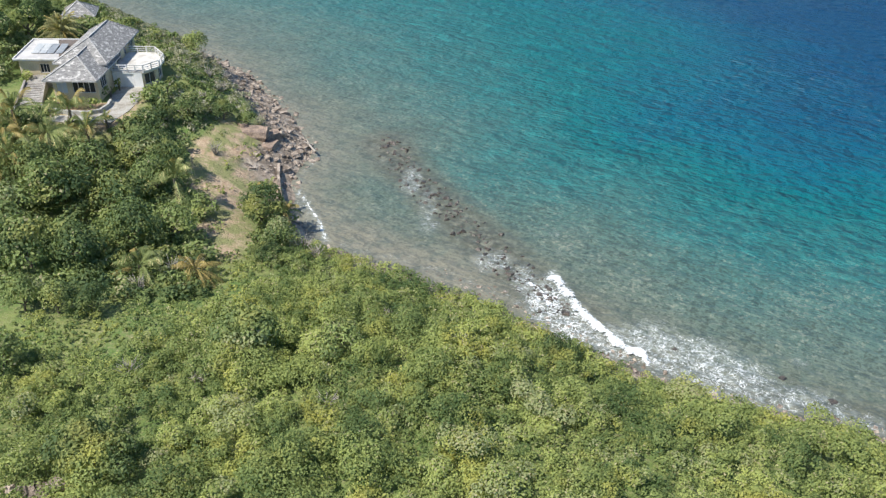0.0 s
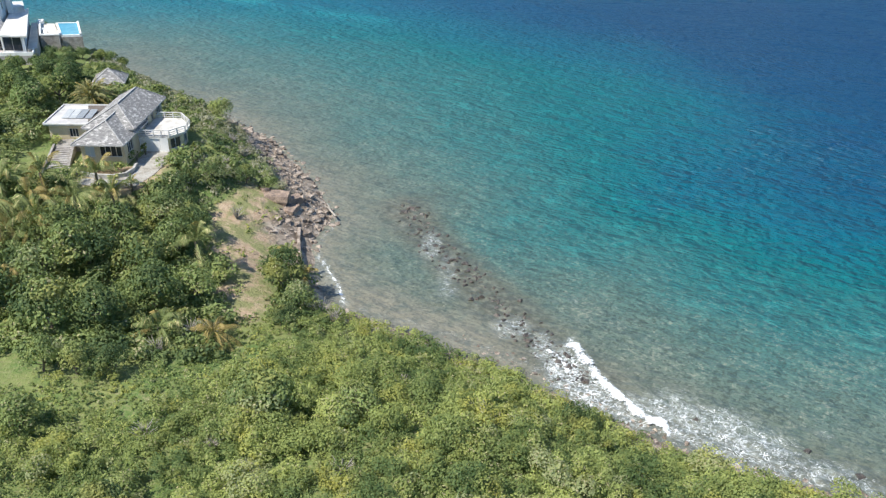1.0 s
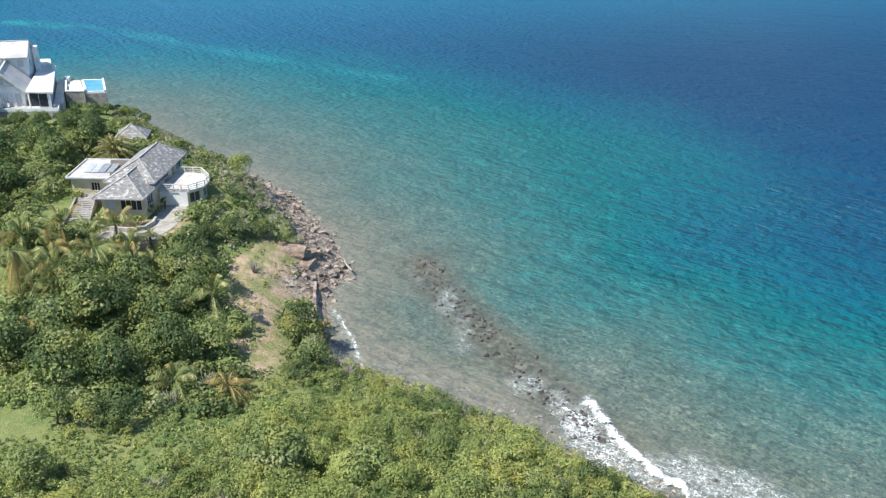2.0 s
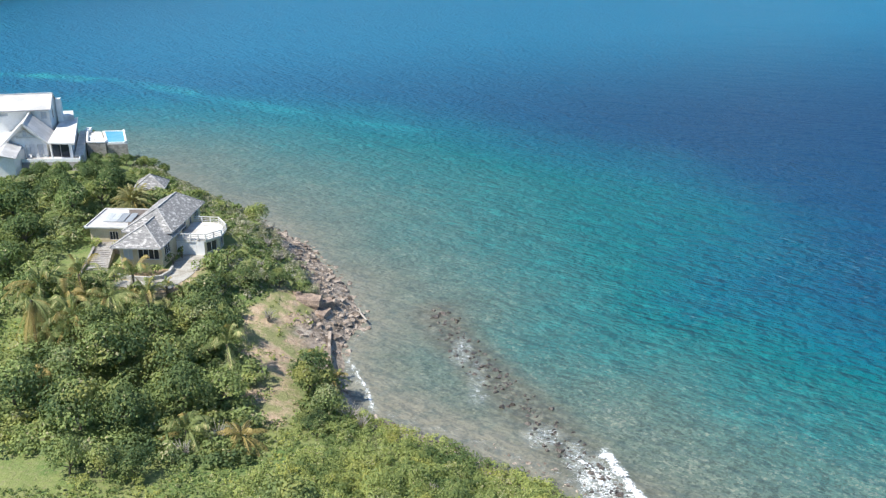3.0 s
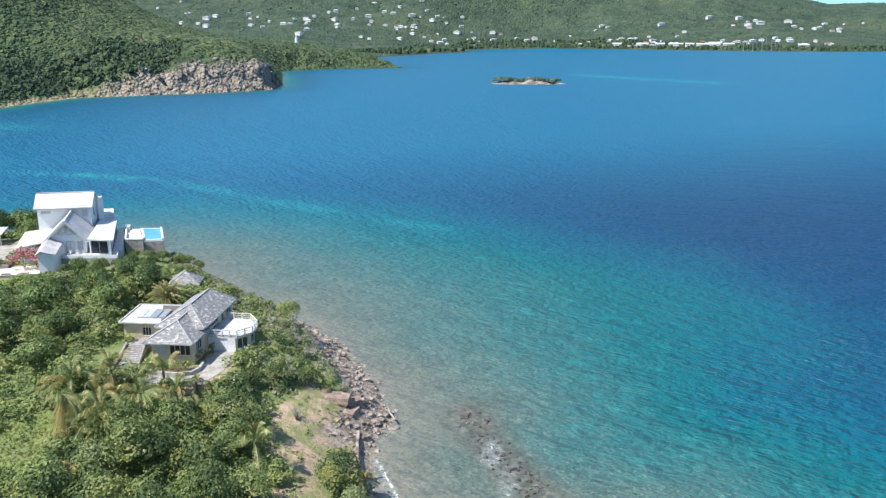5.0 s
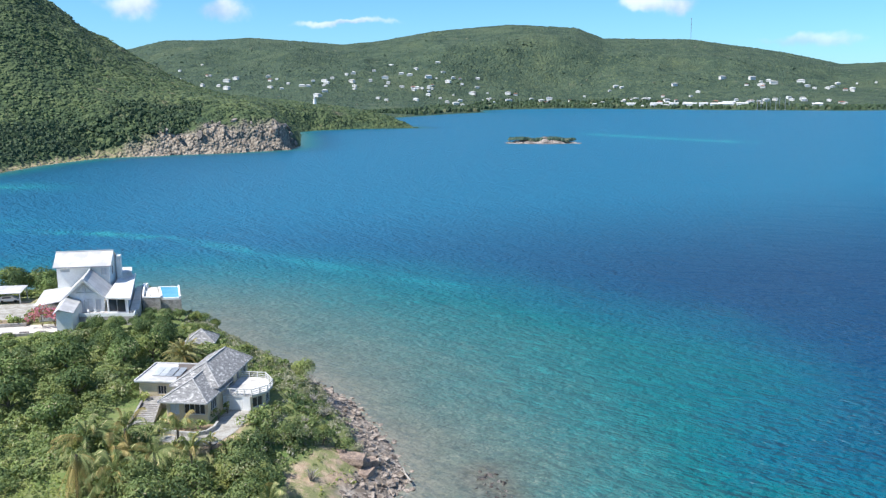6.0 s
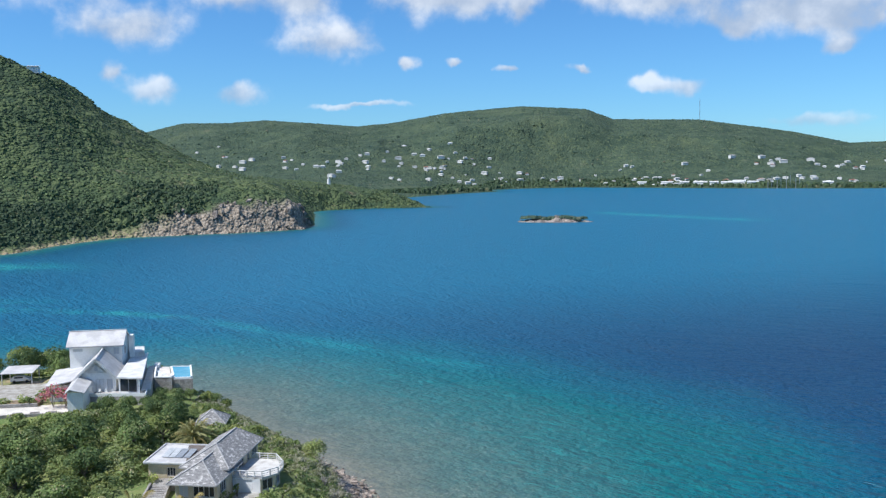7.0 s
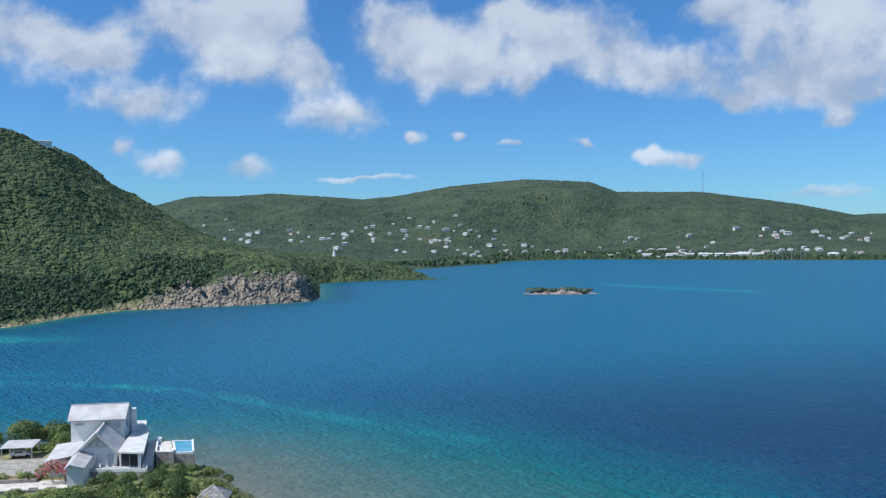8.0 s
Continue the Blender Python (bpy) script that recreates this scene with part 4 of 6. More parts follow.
def set_out(masters, spots, group, seed, base_radius):
    """Copies of the masters at (x, y, radius) on the land."""
    r = random.Random(seed)
    xs, ys = np.array([s[0] for s in spots], float), np.array([s[1] for s in spots], float)
    zs = land_height(xs, ys)[0]
    for k, (px, py, size) in enumerate(spots):
        m = masters[k % len(masters)]
        q = size / base_radius
        ob = copy_thing(m, pose(px, py, zs[k] - 0.22 * size, 0, 0, r.uniform(0, 360)) @ Matrix.Diagonal((q, q, q * r.uniform(1.0, 1.2), 1)))
        ob["group"] = group
    for m in masters:
        for o in (*m.children_recursive, m):
            bpy.data.objects.remove(o)


trees = [grow_tree("sea_grape_tree", 3.2, 5.0, 0.16, LEAF_TREE, "round green broad-leaved tree with a dense crown", 20 + k) for k in range(4)]
GARDEN = [(-38.3, 76.6, 3.4), (-42.6, 75.4, 3.7), (-38.5, 99.1, 3.2), (-43.6, 87.5, 3.9), (-37.1, 87.6, 3.6), (-34.4, 91.8, 3.1), (-33.9, 81.2, 3.4), (-29.9, 82.5, 2.9),
          (-21.2, 89.4, 3.1), (-18.6, 85.2, 2.3), (-19.6, 80.4, 1.9), (-47.2, 83.6, 3.2), (-36.4, 103.0, 1.8), (-36.0, 99.6, 2.2),
          (-48.5, 91.6, 3.5), (-42.3, 93.2, 3.2), (-34, 97, 2.8), (-34.4, 111.0, 2.2), (-30.6, 112.6, 1.9), (-27.6, 113.8, 1.5), (-37.2, 108.6, 1.6), (-51, 78.5, 3.6), (-17.2, 60.6, 3.2), (-40.4, 137.0, 2.3), (-33.4, 67.6, 1.9), (-36.6, 67.2, 2.0), (-40.0, 67.4, 2.1), (-8.8, 59.5, 2.3), (11.3, 62.5, 1.8), (-38, 58, 2.4), (-26.6, 45.8, 2.7), (-23.6, 45.2, 2.1)]
SLOPE = [(-76.6, 141.2, 2.6), (-71.3, 144.3, 2.5), (-75.5, 124.7, 4.0), (-119.0, 178, 4.8), (-112.0, 181, 4.2), (-77.9, 113.6, 4.2), (-68.4, 109.5, 3.4), (-65, 133, 3.2),
         (-72.6, 153.9, 1.9), (-58.8, 99.3, 3.4), (-67.1, 127.6, 3.2), (-81, 137, 1.9), (-91, 137, 1.7), (-70, 118, 3.2), (-84, 122, 3.8), (-63, 150, 2.2), 
         (-97, 128, 3.2), (-92, 118, 3.8), (-128, 176, 5.0), (-66, 140, 2.7), (-124, 171, 4.4), (-106, 184, 3.4), (-116, 184, 4.6), (-109.5, 178.5, 3.2), (-80, 130, 3.4), (-72, 134, 3.2), (-77.4, 158.6, 1.5), (-75.4, 160.9, 1.45), (-72.6, 161.5, 1.6), (-70.0, 163.5, 1.6), (-67.5, 167, 1.6), (-70.5, 169, 1.7), (-76.2, 155.2, 1.6), (-73.2, 157.0, 1.6), (-82.0, 148.2, 1.5), (-79.3, 149.4, 1.5), (-76.6, 151.2, 1.6), (-84.2, 145.4, 1.4), (-81.0, 144.8, 2.1), (-78.0, 146.0, 2.0), (-74.6, 149.0, 1.9), (-71.5, 152.0, 1.9)]
set_out(trees, GARDEN, "trees of the garden", 3, 3.2)
# the garden's kind of tree again, its leaf colour darkened for shade
trees = [grow_tree("almond_tree", 3.2, 5.0, 0.17, LEAF_SHADED, "broad-leaved tree with a dense crown, shade put into its leaf colour", 30 + k) for k in range(4)]
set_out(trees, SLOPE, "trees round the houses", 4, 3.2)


def frond(bm, length, droop, turn, tilt, width=0.5, leaflets=32):
    """One palm frond: a bowed rib with hanging leaflets on both sides."""
    c, s = math.cos(turn), math.sin(turn)
    rib = []
    for i in range(9):
        u = i / 8
        out = length * (u * math.cos(tilt) * (1 - 0.18 * droop * u))
        z = length * (u * math.sin(tilt) - droop * 0.7 * u ** 2.4)
        rib.append(Vector((c * out, s * out, z)))
    side = Vector((-s, c, 0))
    for a, b in zip(rib, rib[1:]):
        w = Vector((0, 0, 0.03))
        bm.faces.new([bm.verts.new(p) for p in (a - side * 0.035, b - side * 0.025, b + side * 0.025 + w, a + side * 0.035 + w)])
    for k in range(leaflets):
        u = 0.14 + 0.84 * k / (leaflets - 1)
        i = min(int(u * 8), 7)
        p = rib[i].lerp(rib[i + 1], u * 8 - i)
        along = (rib[i + 1] - rib[i]).normalized()
        w = width * (math.sin(math.pi * (0.12 + 0.8 * u)) ** 0.6)
        for g in (-1, 1):
            tip = p + side * (g * w * 0.85) + along * (0.75 * w) - Vector((0, 0, 0.75 * w))
            half = along * (length / leaflets * 0.26)
            bm.faces.new([bm.verts.new(q) for q in (p - half, tip, p + half)])


def palm(name, trunk_high, length, fronds, mat, label, m, seed, droop=1.0, skirt=0, spread=(-5, 72), wide=0.17):
    r = random.Random(seed)
    root = thing(name, label, "palm tree", m, "palms")
    bm = bmesh.new()
    lean = r.uniform(-0.08, 0.08)
    pts = [(lean * trunk_high * (i / 6) ** 2, 0, -0.5 + (trunk_high + 0.5) * i / 6) for i in range(7)]
    tube(bm, pts, [0.24, 0.19, 0.17, 0.16, 0.15, 0.15, 0.17], 8)
    part("trunk", bm, BARK, root)
    head = Vector(pts[-1])
    for k in range(fronds + skirt):
        bm = bmesh.new()
        low = k >= fronds
        tilt = radians(r.uniform(-70, -45)) if low else radians(r.uniform(*spread))
        frond(bm, length * r.uniform(0.8, 1.1), 0.25 if low else droop * r.uniform(0.7, 1.3), math.tau * (k * 0.382) + r.uniform(-0.2, 0.2), tilt, length * wide)
        me = part("frond", bm, LEAF_STRAW if low or r.random() < 0.2 else mat, root)
        me.location = head
    return root


def land_z(x, y):
    return float(land_height(np.array([float(x)]), np.array([float(y)]))[0][0])


for k, (px, py, size, tall, mat, low) in enumerate([
        (-54.1, 101.5, 3.2, 3.6, LEAF_PALM, 3), (-47.2, 102.3, 3.0, 3.4, LEAF_PALM, 2), (-31.2, 90.1, 3.2, 3.6, LEAF_PALM, 0), (-31.4, 75.3, 2.6, 1.3, LEAF_PALM, 3),
        (-25.6, 75.3, 2.3, 1.2, LEAF_STRAW, 4), (-21.5, 95.4, 1.9, 2.2, LEAF_PALM, 0), (-18.9, 90.6, 1.9, 2.2, LEAF_PALM, 0), (-50.9, 92.1, 3.3, 4.2, LEAF_PALM, 2),
        (-57.5, 98.0, 3.2, 4.4, LEAF_PALM, 2), (-48.2, 97.0, 3.0, 4.0, LEAF_PALM, 1), (-41.0, 102.9, 1.5, 0.8, LEAF_PALM, 0), (-43.3, 103.4, 1.3, 0.9, LEAF_PALM, 0),
        (-49.4, 80.5, 2.0, 2.6, LEAF_STRAW, 5), (-53.0, 95.5, 3.0, 4.0, LEAF_PALM, 2), (-44.5, 100.0, 2.8, 3.4, LEAF_PALM, 1)]):
    palm("coconut_palm", tall, size * 1.7, 18, mat, "coconut palm with yellowing ragged fronds", pose(px, py, land_z(px, py), 0, 0, 70 * k), 40 + k, 0.8, low, (4, 82), 0.15)
palm("fan_palm", 3.2, 4.7, 84, LEAF_FAN, "large straw-coloured palm beside the grey-roofed house", pose(-58.9, 131.0, land_z(-58.9, 131.0)), 77, 0.6, 22, (-12, 80), 0.085)
palm("dying_palm", 6.2, 4.6, 9, LEAF_PALM, "palm with a skirt of dead brown fronds", pose(-55.5, 91.5, land_z(-55.5, 91.5)), 78, 1.2, 18)


# ---- rocks of the shore ----
def boulder_mesh(name, mat, seed, flat=0.7):
    """An angular block: a ball cut flat by random planes, its faces a little uneven."""
    r = random.Random(seed)
    bm = bmesh.new()
    bmesh.ops.create_icosphere(bm, subdivisions=2, radius=1.0)
    cuts = [(Vector((r.gauss(0, 1), r.gauss(0, 1), r.gauss(0, 0.8))).normalized(), r.uniform(0.36, 0.72)) for _ in range(10)]
    o = Vector((seed * 7.3, seed * 3.1, 0))
    for v in bm.verts:
        p = v.co * 1.1
        for way_out, far in cuts:
            over = p.dot(way_out) - far
            if over > 0:
                p = p - way_out * over
        p = p * (1 + 0.08 * noise.noise(v.co * 2.6 + o))
        v.co = Vector((p.x * 1.4, p.y * 1.1, p.z * flat * 1.2))
    me = bpy.data.meshes.new(name)
    bm.to_mesh(me)
    bm.free()
    me.materials.append(mat)
    return me


def block_mesh(name, mat, seed, flat=0.6):
    """A broken block: a box with pulled corners and rough faces."""
    r = random.Random(seed)
    bm = bmesh.new()
    bmesh.ops.create_cube(bm, size=1.7)
    for v in bm.verts:
        v.co = Vector((v.co.x * r.uniform(0.75, 1.45), v.co.y * r.uniform(0.6, 1.2), v.co.z * flat * r.uniform(0.55, 1.3)))
    bmesh.ops.subdivide_edges(bm, edges=bm.edges[:], cuts=1, use_grid_fill=True)
    o = Vector((seed * 5.3, seed * 2.1, 0))
    for v in bm.verts:
        v.co += Vector(noise.noise_vector(v.co * 1.6 + o)) * 0.17
        v.co *= 1.0 - 0.1 * (v.co.length > 1.25)
    bmesh.ops.triangulate(bm, faces=bm.faces[:])
    me = bpy.data.meshes.new(name)
    bm.to_mesh(me)
    bm.free()
    me.materials.append(mat)
    return me


dry_rocks = [block_mesh("boulder", ROCK, k) for k in range(6)]
loose_rocks = [boulder_mesh("boulder", ROCK, 40 + k, 0.75) for k in range(4)]
red_rocks = [block_mesh("outcrop_block", RED_ROCK, 20 + k, 0.8) for k in range(3)]
wet_rocks = [boulder_mesh("reef_rock", WET_ROCK, 10 + k) for k in range(4)]


def rubble(name, x, y, z, size, masters, label, rng):
    """Loose stones too many to count, as one mesh."""
    vs, fs, start = [], [], 0
    base = []
    for me in masters:
        co = np.empty(len(me.vertices) * 3)
        me.vertices.foreach_get("co", co)
        base.append((co.reshape(-1, 3), np.array([p.vertices[:] for p in me.polygons])))
    for k in range(len(x)):
        co, f = base[k % len(base)]
        t = rng.uniform(0, math.tau)
        s = size[k]
        g, h = rng.normal(0, 0.3, 2)
        co = np.stack([co[:, 0], co[:, 1] * math.cos(g) - co[:, 2] * math.sin(g), co[:, 1] * math.sin(g) + co[:, 2] * math.cos(g)], 1)
        co = np.stack([co[:, 0] * math.cos(h) + co[:, 2] * math.sin(h), co[:, 1], co[:, 2] * math.cos(h) - co[:, 0] * math.sin(h)], 1)
        c = np.stack([co[:, 0] * math.cos(t) - co[:, 1] * math.sin(t), co[:, 0] * math.sin(t) + co[:, 1] * math.cos(t), co[:, 2] * rng.uniform(0.7, 1.2)], 1) * s
        vs.append(c + np.array([x[k], y[k], z[k]]))
        fs.append(f + start)
        start += len(c)
    return tagged(sheet(name, np.concatenate(vs), np.concatenate(fs), masters[0].materials[0], smooth=False), label, "rocks", kind="stuff")


x, y = jittered(-45, 55, 50, 165, 0.5, rng)
z, d = land_height(x, y)
ledge = (y > 103)
px0, py0 = jittered(2, 55, 44, 84, 0.5, rng)
pz0, pd0 = land_height(px0, py0)
pebbly = (px0, py0, pz0, pd0, py0 > 103)
x, y, z, d, ledge = (np.concatenate([v, w]) for v, w in zip((x, y, z, d, ledge), pebbly))
ok = (d > -1.5) & (d < np.where(ledge, 6.6 + 2.6 * (rough_noise(x, y, 4.0) - 0.5), 3.2)) & ~((y > 84) & (y < 103)) & (rng.random(len(x)) < 0.85)
x, y, z = x[ok], y[ok], z[ok]
rubble("shore_rubble", x, y, np.maximum(z, -0.1), (0.12 + 0.5 * rng.random(len(x)) ** 5) * np.where(y > 84, 0.8, 0.5), dry_rocks + loose_rocks, "broken reddish-brown rocks along the water's edge", rng)
sx0, sy0 = rng.normal(-29.6, 1.6, 60), rng.normal(43.3, 0.5, 60)
rubble("stone_heap", sx0, sy0, land_height(sx0, sy0)[0] + 0.35, rng.uniform(0.15, 0.45, 60), dry_rocks, "heap of pale broken stones in the scrub", rng)
rx, ry = [], []
for (ax, ay), (bx, by) in zip(REEF, REEF[1:]):
    k = int(math.hypot(bx - ax, by - ay) * 16)
    u = rng.random(k)
    rx += list(ax + u * (bx - ax) + rng.normal(0, 1.3, k))
    ry += list(ay + u * (by - ay) + rng.normal(0, 1.3, k))
rx, ry = np.array(rx), np.array(ry)
rubble("reef_rubble", rx, ry, rng.uniform(-0.22, -0.06, len(rx)), 0.12 + 0.34 * rng.random(len(rx)) ** 2.5, wet_rocks, "dark wet stones of the reef awash", rng)
for k, (px, py, s) in enumerate([(-8.1, 116.6, 0.75), (-22.5, 117.5, 0.6), (-20.8, 111.5, 0.7), (-26, 128, 0.6), (-31, 137, 0.6), (-35, 143, 0.7), (-25, 119, 0.6), (-21.4, 107, 0.7), (-38.5, 147.5, 0.8),
                                 (-19.9, 114.8, 0.7), (-25, 127, 0.75), (11, 78.5, 0.5), (8.2, 82.5, 0.5), (13.4, 74.8, 0.6), (-2.6, 103.6, 0.45), (33.5, 64.5, 0.5), (37, 61.0, 0.5), (24, 69.0, 0.45)]):
    wet = land_height(np.array([px * 1.0]), np.array([py * 1.0]))[1][0] < 0
    ob = new("boulder", (wet_rocks if wet and s < 1 else dry_rocks)[k % 4])
    ob.matrix_world = pose(px, py, max(land_z(px, py), -0.25 * s) + 0.05 * s, 0, 0, 57 * k) @ Matrix.Diagonal((s, s, s * 0.8, 1))
    tagged(ob, "large weathered boulder at the water's edge", "boulder", "boulders of the shore")
# the broken red outcrop at the end of the path
for k, (px, py, wide, deep, high) in enumerate([(-26.2, 111.6, 1.9, 1.5, 1.1), (-24.2, 113.0, 1.5, 1.3, 1.0), (-24.0, 110.6, 1.2, 1.0, 0.7), (-28.0, 112.6, 0.8, 0.7, 0.7)]):
    ob = new("outcrop_block", red_rocks[k % 3])
    ob.matrix_world = pose(px, py, land_z(px, py) + 0.05, 0, 0, 41 * k) @ Matrix.Diagonal((wide, deep, high, 1))
    tagged(ob, "reddish-brown weathered block of a rock outcrop", "rock", "blocks of the red outcrop")


# ---- buildings: shared pieces ----
def wall_run(bm, a, b, z0, z1, thick, holes=()):
    """A wall from a to b (its outer face, seen with a on the left), that thick inwards, with openings (u0, u1, low, high) along it."""
    a, b = Vector((*a, 0)), Vector((*b, 0))
    along = (b - a).normalized()
    inward = Vector((-along.y, along.x, 0))
    length = (b - a).length

    us = sorted({0.0, length, *(h[0] for h in holes), *(h[1] for h in holes)})
    ws = sorted({z0, z1, *(h[2] for h in holes), *(h[3] for h in holes)})
    solid = lambda i, j: 0 <= i < len(us) - 1 and 0 <= j < len(ws) - 1 and not any(h[0] <= us[i] < h[1] and h[2] <= ws[j] < h[3] for h in holes)
    made = {}

    def vert(i, j, k):
        if (i, j, k) not in made:
            p = a + along * us[i] + inward * (thick * k)
            made[i, j, k] = bm.verts.new((p.x, p.y, ws[j]))
        return made[i, j, k]

    for i in range(len(us) - 1):
        for j in range(len(ws) - 1):
            if not solid(i, j):
                continue
            c = [(i, j), (i + 1, j), (i + 1, j + 1), (i, j + 1)]
            bm.faces.new([vert(*q, 0) for q in c])
            bm.faces.new([vert(*q, 1) for q in c[::-1]])
            for (p, q), (di, dj) in zip(zip(c, c[1:] + c[:1]), ((0, -1), (1, 0), (0, 1), (-1, 0))):
                if not solid(i + di, j + dj):
                    bm.faces.new([vert(*q, 0), vert(*p, 0), vert(*p, 1), vert(*q, 1)])
    return bm


def window(parent, a, b, hole, name="window", frame_mat=None, glass=None, bars=1, inset=0.12):
    """Frame and pane in an opening of a wall_run from a to b."""
    a, b = Vector((*a, 0)), Vector((*b, 0))
    along = (b - a).normalized()
    inward = Vector((-along.y, along.x, 0))
    u0, u1, w0, w1 = hole
    at = lambda u, w: tuple(a + along * u + inward * inset) [:2] + (w,)
    bm = bmesh.new()
    t = 0.09
    for p, q in ((at(u0, w0 + t / 2), at(u1, w0 + t / 2)), (at(u0, w1 - t / 2), at(u1, w1 - t / 2))):
        beam(bm, p, q, t)
    for k in range(bars + 2):
        u = u0 + t / 2 + (u1 - u0 - t) * k / (bars + 1)
        beam(bm, at(u, w0 + t), at(u, w1 - t), t * 0.8)
    f = part(name, bm, frame_mat or TRIM, parent)
    bm = bmesh.new()
    p, q = a + along * u0 + inward * (inset + 0.03), a + along * u1 + inward * (inset + 0.03)
    e = inward * 0.02
    v = [bm.verts.new((r.x, r.y, w)) for w in (w0, w1) for r in (p, q, q + e, p + e)]
    for g in ((3, 2, 1, 0), (4, 5, 6, 7), (0, 1, 5, 4), (1, 2, 6, 5), (2, 3, 7, 6), (3, 0, 4, 7)):
        bm.faces.new([v[i] for i in g])
    part("pane", bm, glass or GLASS, f)
    return f


def room(parent, x0, x1, y0, y1, z0, z1, mat, holes=None, thick=0.25, names=("wall", "wall", "wall", "wall")):
    """Four walls round a rectangle; holes: side -> openings, sides 0 front, 1 right, 2 back, 3 left."""
    holes = holes or {}
    c = [(x0, y0), (x1, y0), (x1, y1), (x0, y1)]
    for k in range(4):
        a, b = c[k], c[(k + 1) % 4]
        if k % 2:  # the cross walls stand between the long ones
            a, b = (a[0], a[1] + (thick if k == 1 else -thick)), (b[0], b[1] - (thick if k == 1 else -thick))
        hs = holes.get(k, ())
        w = part(names[k], wall_run(bmesh.new(), a, b, z0, z1, thick, [h[:4] for h in hs]), mat, parent)
        for h in hs:
            window(w, a, b, h[:4], **(h[4] if len(h) > 4 else {}))


def gable_or_hip(parent, x0, x1, y0, y1, ze, zr, front, back, mat, cap, thick=0.14, label=""):
    """A roof with its ridge along y; front and back: how far the ridge ends stand in from the eaves (0: a gable)."""
    xm = (x0 + x1) / 2
    f, b = (xm, y0 + front, zr), (xm, y1 - back, zr)
    A, B, C, D = (x0, y0, ze), (x1, y0, ze), (x1, y1, ze), (x0, y1, ze)
    bm = bmesh.new()
    slab(bm, [B, C, b, f], thick)
    slab(bm, [D, A, f, b], thick)
    if front > 0.1:
        slab(bm, [A, B, f], thick)
    if back > 0.1:
        slab(bm, [C, D, b], thick)
    roof = part("roof", bm, mat, parent, label)
    up = Vector((0, 0, 0.05))
    lines = [(f, b)] + ([(A, f), (B, f)] if front > 0.1 else []) + ([(C, b), (D, b)] if back > 0.1 else [])
    for p, q in lines:
        part("ridge_cap", beam(bmesh.new(), Vector(p) + up, Vector(q) + up, 0.18, 0.07), cap, roof)
    bm = bmesh.new()
    for p, q in ((A, B), (B, C), (C, D), (D, A)):
        beam(bm, Vector(p) - up * 2, Vector(q) - up * 2, 0.06, 0.18)
    part("fascia", bm, cap, roof)
    return roof


# ---- the grey-roofed house (x, y as in the world; heights from its yard) ----
H0 = Vector((-50.0, 119.0, PAD_HOUSE))
house = thing("house", "cream single-storey house with weathered grey hipped shingle roofs", "house", Matrix.Translation(H0))


def hx(*v):
    return [c - H0.x for c in v]


def hy(*v):
    return [c - H0.y for c in v]


x0, x1 = hx(-52.7, -46.6)
y0, y1 = hy(111.0, 116.6)
room(house, x0, x1, y0, y1, 0.0, 3.35, CREAM, {0: [(0.5, 1.9, 1.2, 2.8, {"glass": SHUTTER}), (2.6, 5.7, 1.25, 2.95, {"bars": 3})], 1: [(1.0, 3.2, 1.3, 2.9, {"bars": 2})]})
gable_or_hip(house, *hx(-53.5, -46.2), *hy(109.9, 120.2), 3.4, 5.5, 4.0, 0.0, SHINGLE, WEATHERED_CAP)
x0, x1 = hx(-53.3, -46.7)
y0, y1 = hy(116.9, 128.0)
room(house, x0, x1, y0, y1, 0.0, 4.1, CREAM, {1: [(0.6, 1.6, 2.3, 3.9), (2.6, 4.6, 2.2, 3.9, {"bars": 2}), (6.0, 7.0, 2.2, 3.9), (8.2, 10.2, 2.3, 3.9, {"bars": 2})], 3: [(2.0, 3.2, 2.2, 3.6)]})
gable_or_hip(house, *hx(-53.75, -46.2), *hy(114.6, 129.2), 4.1, 6.25, 4.7, 1.9, SHINGLE, WEATHERED_CAP)
# low wing with a nearly flat roof
x0, x1 = hx(-60.7, -53.4)
y0, y1 = hy(119.2, 126.0)
room(house, x0, x1, y0, y1, 0.0, 3.0, CREAM, {0: [(2.9, 4.3, 1.0, 2.4, {"bars": 2})], 3: [(2.0, 3.5, 1.2, 2.4)]})
wing_roof = part("wing_roof", slab(bmesh.new(), [(hx(-61.2)[0], hy(118.7)[0], 3.12), (hx(-53.1)[0], hy(118.7)[0], 3.12), (hx(-53.1)[0], hy(126.4)[0], 3.5), (hx(-61.2)[0], hy(126.4)[0], 3.5)], 0.18), GREY_ROOF, house, "pale low-pitched roof")
part("felt_strip", slab(bmesh.new(), [(hx(-54.6)[0], hy(118.75)[0], 3.17), (hx(-53.5)[0], hy(118.75)[0], 3.17), (hx(-53.5)[0], hy(126.3)[0], 3.535), (hx(-57.4)[0], hy(126.3)[0], 3.535)], 0.03), BROWN_FELT, wing_roof, "dark brown felt beside the main roof")
bm = bmesh.new()
for p, q in (((-61.2, 118.7, 3.2), (-53.1, 118.7, 3.2)), ((-61.2, 118.7, 3.2), (-61.2, 126.4, 3.6)), ((-61.2, 126.4, 3.6), (-53.1, 126.4, 3.6))):
    beam(bm, (p[0] - H0.x, p[1] - H0.y, p[2]), (q[0] - H0.x, q[1] - H0.y, q[2]), 0.16, 0.2)
part("parapet", bm, TRIM, wing_roof)
